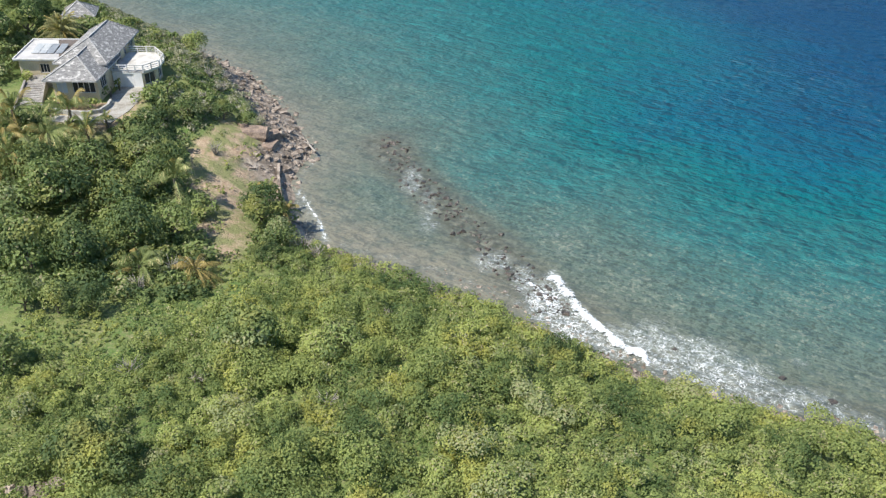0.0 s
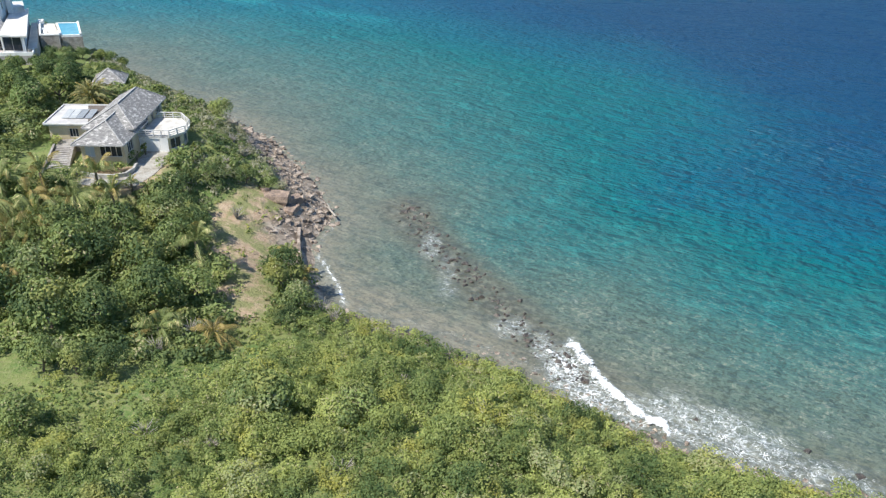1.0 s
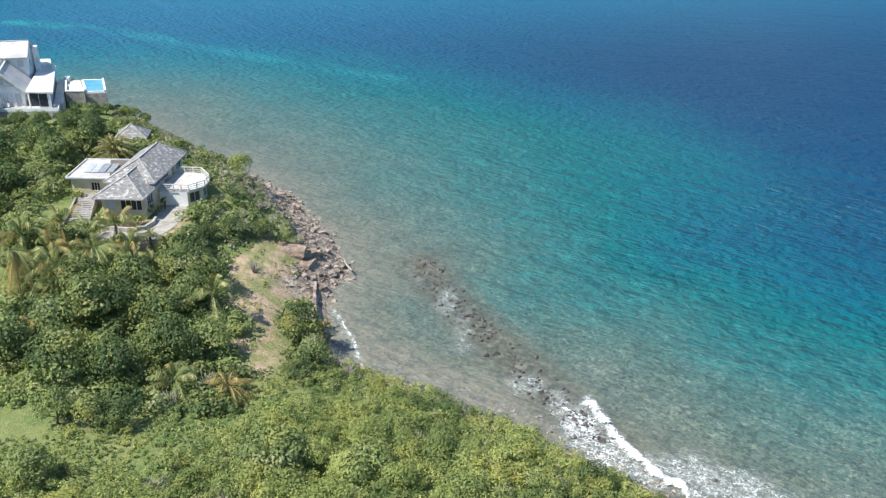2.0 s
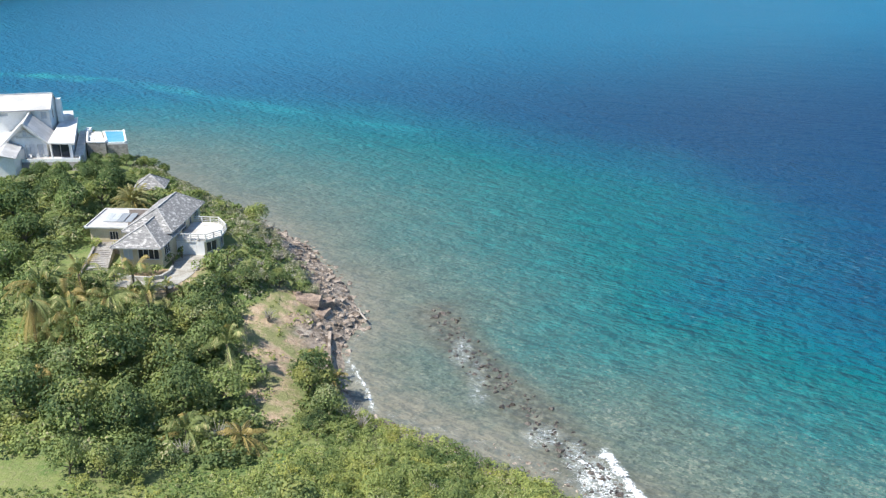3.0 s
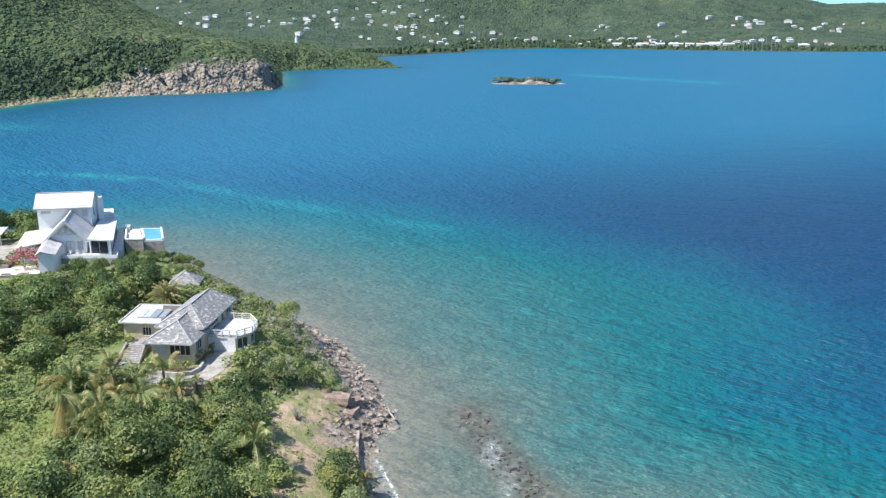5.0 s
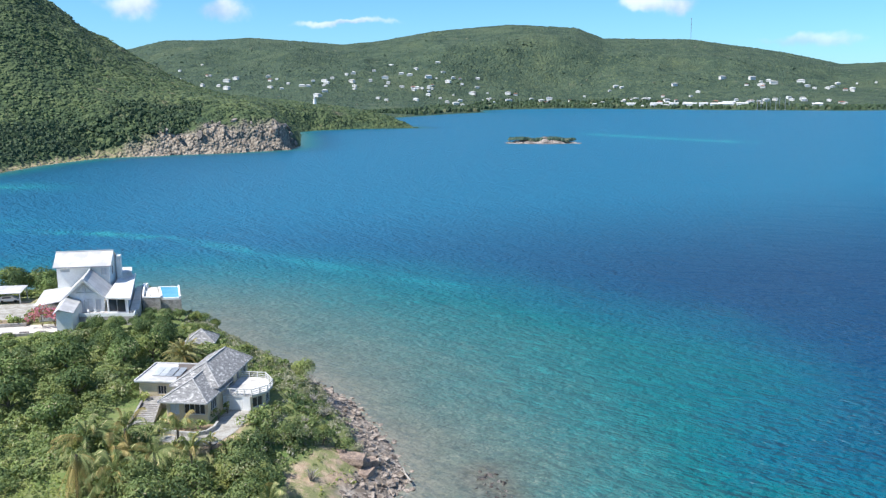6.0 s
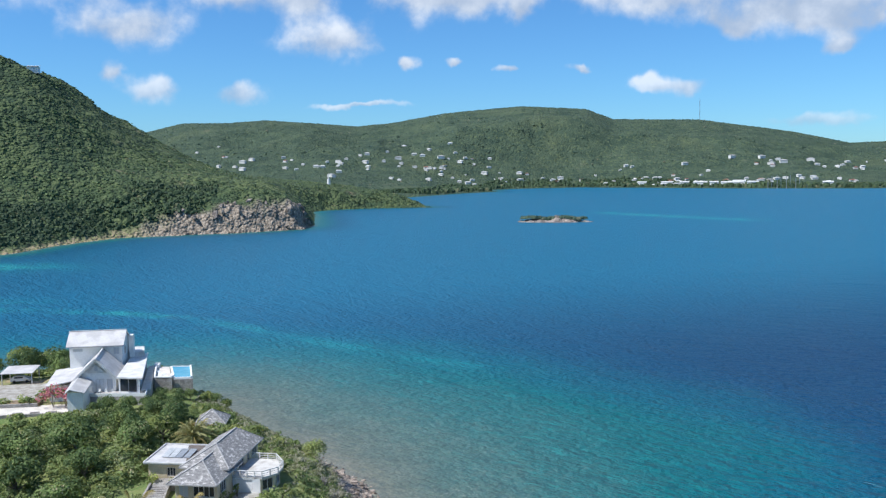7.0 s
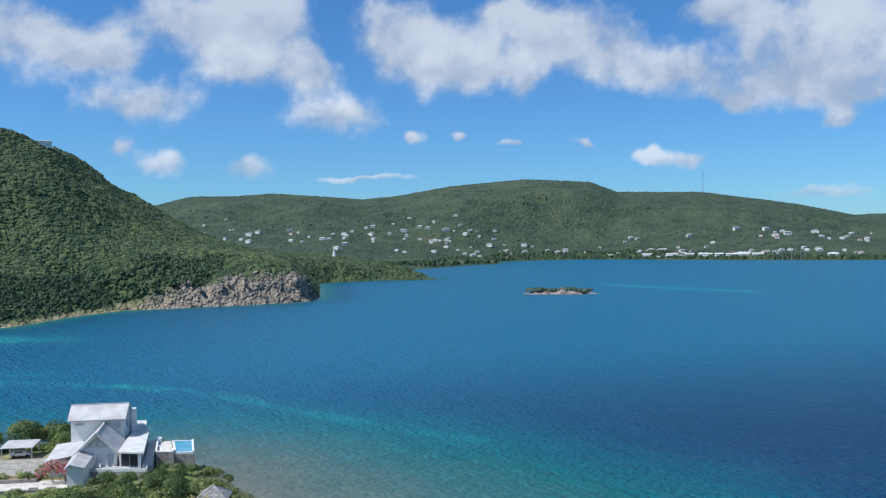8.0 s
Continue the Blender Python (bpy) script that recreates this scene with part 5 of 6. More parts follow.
for k in range(8):
    row, col = divmod(k, 4)
    pm = part("solar_panel", boxed(-0.52, 0.52, -0.72, 0.72, 0.0, 0.05), PANEL if col < 2 else PANEL_DARK, wing_roof, "dusty solar panel")
    pm.matrix_local = Matrix.Translation((-58.9 + 1.1 * col + (0.15 if col == 3 else 0) - H0.x, 121.7 + 1.5 * row - H0.y, 3.42 + 0.2 * row)) @ Euler((radians(9), 0, 0)).to_matrix().to_4x4()

# the deck over the garage
DECK = [(-46.5, 116.5), (-42.0, 116.4), (-40.3, 118.6), (-40.4, 121.2), (-42.5, 124.3), (-46.5, 124.5)]
deck = thing("sun_deck", "white painted raised deck with a low railing beside the house", "deck", Matrix.Translation(H0))
pts = [(px - H0.x, py - H0.y, 2.4) for px, py in DECK]
part("floor_slab", slab(bmesh.new(), pts, 0.3), DECK_PAINT, deck)
for a, b in zip(pts, pts[1:]):
    a, b = Vector(a), Vector(b)
    for w, t in ((0.85, 0.12), (0.5, 0.07), (0.2, 0.07)):
        part("rail", beam(bmesh.new(), a + Vector((0, 0, w)), b + Vector((0, 0, w)), t), TRIM, deck)
    k = max(int((b - a).length / 1.1), 1)
    for i in range(k):
        p = a.lerp(b, i / k)
        part("post", boxed(p.x - 0.07, p.x + 0.07, p.y - 0.07, p.y + 0.07, 2.4, 3.32), TRIM, deck)
low = [Vector(p) * 0.93 + Vector(pts[0]) * 0.07 for p in pts]
for k, (a, b, mat, hs) in enumerate([(low[0], low[1], WHITE, [(0.4, 3.0, 0.0, 2.0)]), (low[1], low[2], CREAM, [(0.4, 2.2, 0.3, 1.9)]), (low[2], low[3], CREAM, [(0.6, 2.2, 0.3, 1.9)]), (low[3], low[4], CREAM, []), (low[4], low[5], CREAM, [])]):
    w = part("garage_wall", wall_run(bmesh.new(), (a.x, a.y), (b.x, b.y), 0.0, 2.2, 0.2, hs), mat, deck)
    for h in hs:
        window(w, (a.x, a.y), (b.x, b.y), h, "garage_door" if k == 0 else "window", glass=WHITE if k == 0 else GLASS, bars=0 if k == 0 else 1)

# steps, planter wall, yard
steps = thing("garden_steps", "broad grey stone steps up to the house", "steps", pose(-55.3, 106.6, PAD_HOUSE - 0.55, 0, 0, 12))
for k in range(15):
    part("step", boxed(-1.6 + 0.03 * k, 1.6 - 0.03 * k, 0.62 * k, 0.62 * k + 0.68, -0.6, 0.1 * (k + 1), bevel=0.02), STONE_WALL, steps)
for s, w in ((-1.8, -1.35), (1.8, 1.35)):
    part("side_wall", slab(bmesh.new(), [(s - 0.15, -0.5, 0.4), (s + 0.15, -0.5, 0.4), (w + 0.15, 9.4, 1.9), (w - 0.15, 9.4, 1.9)], 2.2), STONE_WALL, steps)
part("landing", boxed(-1.3, 2.4, 9.32, 12.4, -0.6, 1.45), STONE_WALL, steps)
planter = thing("planter_wall", "curved grey retaining wall of the front garden", "wall", Matrix.Translation((-49.5, 108.0, PAD_HOUSE)))
bend = [(-4.2, 0.6), (-2.4, -0.6), (0.2, -1.5), (2.6, -1.7), (4.1, -0.9), (4.6, 0.8), (4.4, 2.6)]
for a, b in zip(bend, bend[1:]):
    part("wall_stretch", beam(bmesh.new(), (*a, 0.05), (*b, 0.05), 0.34, 1.1), PALE_STONE, planter)
part("bed", slab(bmesh.new(), [(u, w, 0.3) for u, w in bend] + [(4.0, 2.0, 0.3), (-4.0, 2.0, 0.3)], 0.5), BED_SOIL, planter, "brown earth of the flower bed")
drive = thing("driveway", "worn pale concrete drive before the garage", "driveway", Matrix.Translation((-44.0, 110.0, PAD_HOUSE)), kind="structure")
part("slab", slab(bmesh.new(), [(-7.5, -5.6, 0.05), (-3.0, -6.4, 0.05), (1.0, -6.2, 0.05), (2.2, -2.0, 0.05), (2.6, 3.2, 0.05), (2.0, 6.4, 0.05), (-1.6, 6.5, 0.05), (-2.0, 3.0, 0.05), (-1.2, -1.6, 0.05), (-3.2, -3.8, 0.05), (-7.0, -3.8, 0.05)], 0.4), DRIVE, drive)

# the small pavilion behind
hut = thing("garden_pavilion", "small pavilion with a weathered grey hipped roof", "pavilion", pose(-59.4, 140.6, land_z(-59.4, 140.6) - 0.8, 0, 0, 12))
room(hut, -2.2, 2.2, -2.2, 2.2, -0.3, 2.6, CREAM, {0: [(1.5, 2.9, 0.4, 2.2)], 1: [(1.0, 3.0, 0.8, 2.1)]})
gable_or_hip(hut, -2.7, 2.7, -2.8, 2.8, 2.5, 4.4, 2.7, 2.7, SHINGLE, WEATHERED_CAP)

# ---- the white villa, in its own frame ----
VM = pose(VILLA[0], VILLA[1], PAD_VILLA, 0, 0, 16)
villa = thing("villa", "white two-storey villa with pale roofs and a glazed front", "house", VM)


def plan(pts, top, deep):
    """A block on a plan of corners (anticlockwise), from its top down; a corner may bring its own height."""
    return slab(bmesh.new(), [(p[0], p[1], p[2] if len(p) > 2 else top) for p in pts], deep)


# upper block at the back
room(villa, -9.0, 1.4, 11.0, 18.4, 0.0, 9.0, WHITE, {0: [(0.7, 2.6, 7.75, 8.4, {"bars": 2, "glass": SHUTTER}), (8.7, 9.8, 6.9, 8.4, {"glass": SHUTTER})], 1: [(2.0, 3.4, 6.4, 8.2)]}, 0.3)
bm = bmesh.new()
slab(bm, [(-9.5, 10.2, 8.95), (1.9, 10.2, 8.95), (1.75, 14.7, 11.4), (-9.8, 14.7, 11.4)], 0.2)
slab(bm, [(1.6, 19.2, 8.95), (-10.0, 19.2, 8.95), (-9.8, 14.7, 11.4), (1.75, 14.7, 11.4)], 0.2)
upper_roof = part("upper_roof", bm, GREY_ROOF, villa, "pale grey pitched roof")
part("ridge_cap", beam(bmesh.new(), (-9.8, 14.7, 11.45), (1.75, 14.7, 11.45), 0.3, 0.1), TRIM, upper_roof)
part("gutter", beam(bmesh.new(), (-9.5, 10.12, 8.82), (1.9, 10.12, 8.82), 0.14, 0.16), SHADE_GREY, upper_roof)
for gx0 in (-9.0, 1.1):
    bm = bmesh.new()
    v = [bm.verts.new(p) for p in ((gx0, 11.0, 9.0), (gx0, 18.4, 9.0), (gx0, 14.7, 11.15), (gx0 + 0.3, 11.0, 9.0), (gx0 + 0.3, 18.4, 9.0), (gx0 + 0.3, 14.7, 11.15))]
    for f in ((2, 1, 0), (3, 4, 5), (0, 1, 4, 3), (1, 2, 5, 4), (2, 0, 3, 5)):
        bm.faces.new([v[i] for i in f])
    part("gable", bm, WHITE, villa)
part("chimney", boxed(1.75, 2.65, 16.2, 17.6, 5.0, 9.9, bevel=0.03), WHITE, villa)
# the gabled hall in the middle
room(villa, -5.0, 2.3, 0.3, 10.4, 0.0, 4.5, WHITE, {0: [(1.5, 2.6, 2.0, 4.2, {"glass": SHUTTER}), (3.5, 5.0, 1.75, 4.2, {"glass": WHITE}), (5.6, 6.7, 2.0, 4.2, {"glass": SHUTTER})]}, 0.3)
bm = bmesh.new()
slab(bm, [(2.85, -0.7, 4.45), (2.0, 10.4, 4.45), (-2.3, 10.9, 8.4), (-1.2, -0.7, 8.4)], 0.22)
slab(bm, [(-6.4, 10.9, 4.45), (-5.3, -0.7, 4.45), (-1.2, -0.7, 8.4), (-2.3, 10.9, 8.4)], 0.22)
hall_roof = part("hall_roof", bm, GREY_ROOF, villa, "pale steep gabled roof")
part("ridge_cap", beam(bmesh.new(), (-1.2, -0.7, 8.46), (-2.3, 10.9, 8.46), 0.28, 0.1), TRIM, hall_roof)
for a, b in (((-5.3, -0.78, 4.4), (-1.2, -0.78, 8.35)), ((2.85, -0.78, 4.4), (-1.2, -0.78, 8.35))):
    part("bargeboard", beam(bmesh.new(), a, b, 0.14, 0.42), TRIM, hall_roof)
bm = bmesh.new()
v = [bm.verts.new(p) for p in ((-5.0, 0.3, 4.5), (2.3, 0.3, 4.5), (-1.3, 0.3, 8.05), (-5.0, 0.6, 4.5), (2.3, 0.6, 4.5), (-1.3, 0.6, 8.05))]
for f in ((0, 1, 2), (5, 4, 3), (1, 0, 3, 4), (2, 1, 4, 5), (0, 2, 5, 3)):
    bm.faces.new([v[i] for i in f])
part("gable", bm, WHITE, villa)
part("gable_vent", beam(bmesh.new(), (-1.3, 0.2, 5.9), (-1.3, 0.2, 7.0), 0.55, 0.12), SHUTTER, villa, "blue-grey louvred vent")
for a, b in (((-2.9, 0.22, 5.6), (0.4, 0.22, 5.6)), ((-2.9, 0.22, 5.6), (-1.3, 0.22, 7.3)), ((0.4, 0.22, 5.6), (-1.3, 0.22, 7.3))):
    part("truss_bar", beam(bmesh.new(), a, b, 0.14, 0.16), TRIM, villa)
# the low left wing and the narrow front wing with its own little roof
room(villa, -10.3, -5.3, 0.9, 10.6, 0.0, 3.3, WHITE, {0: [(1.2, 2.8, 1.0, 2.5)], 3: [(3.0, 4.6, 1.2, 2.5)]}, 0.25)
part("left_roof", plan([(-10.9, 0.1, 3.3), (-5.1, -0.5, 4.4), (-6.3, 11.2, 4.7), (-12.6, 14.0, 3.5)], 0, 0.2), GREY_ROOF, villa, "pale lean-to roof")
room(villa, -4.6, -1.8, -8.2, 0.2, -3.0, 3.85, WHITE, None, 0.25)
bm = bmesh.new()
slab(bm, [(-4.0, -8.8, 4.55), (-1.4, -8.5, 3.75), (-2.0, 0.2, 4.1), (-4.5, 1.2, 5.1)], 0.18)
slab(bm, [(-4.0, -8.8, 4.55), (-4.5, 1.2, 5.1), (-5.9, 0.8, 4.1), (-5.0, -8.8, 3.75)], 0.18)
part("front_wing_roof", bm, GREY_ROOF, villa, "small pale two-sided roof")
part("parapet", boxed(-4.6, -1.8, -8.2, -7.95, 3.86, 4.0), WHITE, villa)
# the flat-roofed living room and its terrace
ring = [(3.2, -1.5), (7.25, -2.7), (4.6, 19.0), (2.3, 16.4)]
for k, hs in enumerate(([(0.25, 3.75, 1.95, 4.65, {"bars": 1})], [(1.0, 4.0, 2.0, 4.4, {"bars": 2}), (9.0, 11.0, 2.4, 4.2)], [], [])):
    a, b = ring[k], ring[(k + 1) % 4]
    w = part("wall", wall_run(bmesh.new(), a, b, 0.0, 4.75, 0.22, [h[:4] for h in hs]), WHITE, villa)
    for h in hs:
        window(w, a, b, h[:4], **h[4] if len(h) > 4 else {})
part("flat_roof", plan([(3.15, -2.6, 5.12), (8.15, -3.9, 5.05), (4.9, 20.2, 5.12), (1.95, 16.6, 5.12)], 0, 0.3), WHITE_ROOF, villa, "sunlit white flat roof")
part("post", boxed(7.35, 7.55, -3.7, -3.5, 1.75, 4.74), WHITE, villa)
part("rear_flat_roof", plan([(1.6, 17.4), (4.75, 16.9), (3.6, 23.0), (0.2, 23.0)], 6.05, 1.4), WHITE_ROOF, villa)
part("rear_wall", plan([(1.9, 17.8), (4.5, 17.4), (3.4, 22.6), (0.5, 22.6)], 4.64, 4.6), WHITE, villa)
terrace = part("terrace", plan([(-1.7, -3.4), (8.9, -5.2), (8.6, -2.0), (7.0, 0.0), (-1.7, 0.25)], 1.72, 3.2), CONCRETE, villa)
part("parapet", wall_run(bmesh.new(), (-1.7, -3.4), (8.9, -5.2), 1.72, 2.35, 0.18), WHITE, terrace)
part("parapet", wall_run(bmesh.new(), (8.9, -5.0), (8.6, -2.0), 1.72, 2.35, 0.18), WHITE, terrace)
part("side_terrace", plan([(7.5, -2.3), (9.1, -1.9), (8.2, 6.0), (6.2, 19.5), (5.0, 19.5)], 2.3, 3.5), PAVING, villa, "pale concrete side terrace")
for px, pz in ((-0.6, 1.73), (0.9, 1.73), (2.2, 1.73)):
    chair = thing("patio_chair", "white plastic chair on the porch", "chair", VM @ pose(px, -1.3 - 0.15 * px, pz, 0, 0, 30 * px), "patio chairs")
    part("seat", boxed(-0.24, 0.24, -0.24, 0.24, 0.38, 0.44, bevel=0.02), WHITE, chair)
    part("backrest", boxed(-0.24, 0.24, 0.2, 0.26, 0.44, 0.9, bevel=0.02), WHITE, chair)
    for cx in (-0.2, 0.2):
        for cy in (-0.2, 0.2):
            part("leg", boxed(cx - 0.025, cx + 0.025, cy - 0.025, cy + 0.025, 0.0, 0.38), WHITE, chair)
# the pool and its patio on a stone plinth
pool = thing("swimming_pool", "raised blue swimming pool with white rims above the bluff", "swimming pool", VM)
part("plinth", plan([(12.15, 6.25), (16.2, 5.9), (14.5, 17.2), (9.7, 17.9)], 2.1, 5.6), STONE_WALL, pool)
basin = [(12.2, 6.3), (16.1, 6.0), (14.4, 17.0), (9.9, 17.7)]
for a, b, top in ((basin[0], basin[1], 2.5), (basin[1], basin[2], 2.75), (basin[2], basin[3], 2.5), (basin[3], basin[0], 2.5)):
    part("rim", wall_run(bmesh.new(), a, b, 2.1, top, 0.35), WHITE, pool)
part("water", plan([(12.45, 6.7), (15.72, 6.45), (14.1, 16.6), (10.3, 17.2)], 2.42, 0.3), POOL_WATER, pool, "clear blue pool water")
part("patio", plan([(8.55, 6.2), (12.1, 5.6), (9.6, 17.9), (6.7, 19.0)], 2.25, 5.0), PAVING, pool, "pale paved pool patio")
part("front_wall", wall_run(bmesh.new(), (8.45, 6.1), (12.1, 5.45), -3.0, 2.75, 0.3), STONE_WALL, pool)
part("coping", beam(bmesh.new(), (8.45, 6.3, 2.8), (12.1, 5.65, 2.8), 0.5, 0.22), WHITE, pool)
part("side_wall", wall_run(bmesh.new(), (6.6, 19.0), (8.4, 6.35), 2.2, 3.0, 0.3), WHITE, pool)
part("wall_pier", boxed(6.55, 7.6, 17.2, 19.1, 2.2, 3.05, bevel=0.03), WHITE, pool)
part("side_coping", beam(bmesh.new(), (12.0, 6.2, 2.7), (11.6, 8.6, 2.7), 0.4, 0.5), WHITE, pool)
for k, (px, py) in enumerate(((9.3, 8.0), (10.4, 7.8), (9.2, 10.4))):
    lounger = thing("sun_lounger", "white sun lounger on the pool patio", "lounger", VM @ pose(px, py, 2.25, 0, 0, 8 + 20 * k), "loungers by the pool")
    part("seat", boxed(-0.33, 0.33, -0.9, 0.35, 0.28, 0.38, bevel=0.02), WHITE, lounger)
    part("backrest", slab(bmesh.new(), [(-0.33, 0.36, 0.4), (0.33, 0.36, 0.4), (0.33, 0.95, 0.8), (-0.33, 0.95, 0.8)], 0.07), WHITE, lounger)
    for cx in (-0.28, 0.28):
        for cy in (-0.8, 0.3):
            part("leg", boxed(cx - 0.03, cx + 0.03, cy - 0.03, cy + 0.03, 0.0, 0.28), WHITE, lounger)

# forecourt: paving, retaining wall, carport and car
court = thing("forecourt", "pale paved forecourt behind a grey retaining wall", "forecourt", VM)
part("paving", boxed(-22.0, -4.2, -8.6, -1.6, -0.3, 0.06), PAVING, court)
part("retaining_wall", boxed(-24.0, -4.2, -8.95, -8.62, -3.5, 0.35), STONE_WALL, court)
part("driveway", boxed(-26.0, -13.0, 3.0, 17.0, -0.3, 0.04), DRIVE, court, "worn grey drive")
part("bed_wall", boxed(-19.0, -11.6, -2.6, -2.2, 0.0, 0.75, bevel=0.05), STONE_WALL, court, "low dark stone wall of the flower bed")
part("bed", boxed(-19.0, -11.6, -2.2, 1.4, 0.0, 0.55), BED_SOIL, court, "brown earth of the flower bed")
for k in range(3):
    part("kerb_block", boxed(-14.5 + 3.1 * k, -12.9 + 3.1 * k, -7.9, -7.4, 0.06, 0.4, bevel=0.04), STONE_WALL, court)
carport = thing("carport", "open carport with a pale low-pitched sheet roof", "carport", VM @ pose(-21.5, 19.6, 0))
part("roof", slab(bmesh.new(), [(-3.4, -2.6, 2.45), (3.2, -2.6, 2.45), (3.2, 3.0, 2.95), (-3.4, 3.0, 2.95)], 0.12), GREY_ROOF, carport)
for px in (-3.1, 2.9):
    for py in (-2.3, 2.7):
        part("post", boxed(px - 0.08, px + 0.08, py - 0.08, py + 0.08, -0.2, 2.4 + 0.09 * (py + 2.3)), TRIM, carport)
car = thing("parked_car", "silver hatchback parked under the carport", "car", VM @ pose(-21.4, 19.3, 0.02, 0, 0, 8))
bm = bmesh.new()
outline = [(-2.0, 0.35), (2.0, 0.35), (2.05, 0.75), (1.2, 0.95), (0.55, 1.45), (-1.35, 1.48), (-1.95, 1.0)]
for a, b in ((-0.85, 0.85),):
    front = [bm.verts.new((u, a, w)) for u, w in outline]
    back = [bm.verts.new((u, b, w)) for u, w in outline]
    bm.faces.new(front)
    bm.faces.new(back[::-1])
    for i in range(len(outline)):
        j = (i + 1) % len(outline)
        bm.faces.new((front[j], front[i], back[i], back[j]))
bmesh.ops.bevel(bm, geom=bm.edges[:], offset=0.06, segments=2, affect="EDGES")
part("body", bm, CAR_PAINT, car)
for s in (-0.862, 0.852):
    part("side_window", boxed(-1.2, 0.5, s, s + 0.01, 1.0, 1.38), GLASS, car)
for px in (-1.25, 1.3):
    for py in (-0.8, 0.8):
        bm = bmesh.new()
        bmesh.ops.create_cone(bm, cap_ends=True, segments=16, radius1=0.32, radius2=0.32, depth=0.2, matrix=Matrix.Translation((px, py, 0.32)) @ Euler((radians(90), 0, 0)).to_matrix().to_4x4())
        part("wheel", bm, RUBBER, car)


def shrub(label, x, y, z, radius, high, leaf, mat, seed, category="shrub"):
    """One garden shrub: stems and a heap of leaves."""
    r = np.random.default_rng(seed)
    root = thing("shrub", label, category, Matrix.Translation((x, y, z)), "garden shrubs")
    bm = bmesh.new()
    for k in range(5):
        t = k * 1.257 + r.uniform(-0.3, 0.3)
        tube(bm, [(0, 0, -0.2), (0.2 * radius * math.cos(t), 0.2 * radius * math.sin(t), high * 0.4), (0.45 * radius * math.cos(t), 0.45 * radius * math.sin(t), high * 0.75)], [0.05, 0.035, 0.015], 5)
    part("stems", bm, BARK, root)
    n = 6
    tops = np.stack([r.normal(0, 0.42, n) * radius, r.normal(0, 0.42, n) * radius, high * r.uniform(0.4, 0.75, n)], 1)
    size = radius * r.uniform(0.4, 0.6, n)
    which = np.repeat(np.arange(n), np.maximum((2.2 * size ** 2 / leaf ** 2).astype(int), 8))
    out = dome_points(len(which), r, -0.3)
    v, f = leaf_quads(tops[which] + out * (size[which] * r.uniform(0.7, 1.05, len(which)))[:, None], out, np.full(len(which), leaf), r)
    crown = sheet("foliage", v, f, mat, [("tint", np.repeat(r.uniform(0.1, 0.9, n)[which], 4))], smooth=False)
    crown.parent = root


for k, (px, py, rad, high, mat, what) in enumerate([(-50.9, 108.4, 1.0, 1.6, LEAF_STRAW, "orange-brown garden shrub by the house front"), (-48.9, 108.2, 1.2, 1.9, LEAF_PALM, "yellow-green garden shrub by the house front"),
                                                    (-46.9, 108.4, 1.1, 1.9, LEAF_SCRUB, "green garden shrub by the house front"), (-45.7, 112.5, 0.9, 2.0, LEAF_SCRUB, "green shrub by the side wall"),
                                                    (-52.6, 109.0, 1.0, 1.5, LEAF_PALM, "yellow-green garden shrub by the steps"), (-59.6, 117.6, 1.4, 2.0, LEAF_SCRUB, "pale green shrub before the low wing"),
                                                    (-55.9, 118.0, 1.0, 1.5, LEAF_SCRUB, "pale green shrub before the low wing"), (-40.3, 112.8, 1.5, 1.7, LEAF_SCRUB, "green shrub below the deck"),
                                                    (-38.6, 115.0, 1.3, 1.8, LEAF_TREE, "dark green shrub below the deck"), (-45.3, 115.0, 0.8, 2.2, LEAF_TREE, "dark green shrub by the side wall")]):
    shrub(what, px, py, PAD_HOUSE, rad, high, 0.2, mat, 100 + k)
for k, (lx, ly, rad, high, mat, what) in enumerate([(-8.6, -3.0, 2.7, 4.6, LEAF_PINK, "pink flowering bougainvillea against the villa"), (-6.2, -3.2, 2.2, 4.8, LEAF_PINK, "pink flowering bougainvillea against the villa"),
                                                    (-12.4, -1.0, 1.5, 1.9, LEAF_TREE, "green clipped shrub beside the forecourt"), (-15.0, -0.6, 1.6, 1.3, LEAF_SCRUB, "low green hedge beside the forecourt"),
                                                    (-18.0, -0.6, 1.6, 1.3, LEAF_SCRUB, "low green hedge beside the forecourt"), (-11.6, 2.4, 1.6, 2.4, LEAF_TREE, "green shrub beside the villa")]):
    p = VM @ Vector((lx, ly, 0))
    shrub(what, p.x, p.y, PAD_VILLA, rad, high, 0.24, mat, 130 + k)

sea_wall = thing("sea_wall", "low dark stone wall above the little beach", "wall", Matrix.Translation((0, 0, 0)))
for (ax, ay), (bx, by) in zip([(-22.4, 107.5), (-21.9, 104.0), (-21.2, 100.5), (-20.4, 97.0)], [(-21.9, 104.0), (-21.2, 100.5), (-20.4, 97.0), (-19.2, 93.5)]):
    part("wall_stretch", beam(bmesh.new(), (ax, ay, 0.5), (bx, by, 0.45), 0.4, 2.2), ROCK, sea_wall)

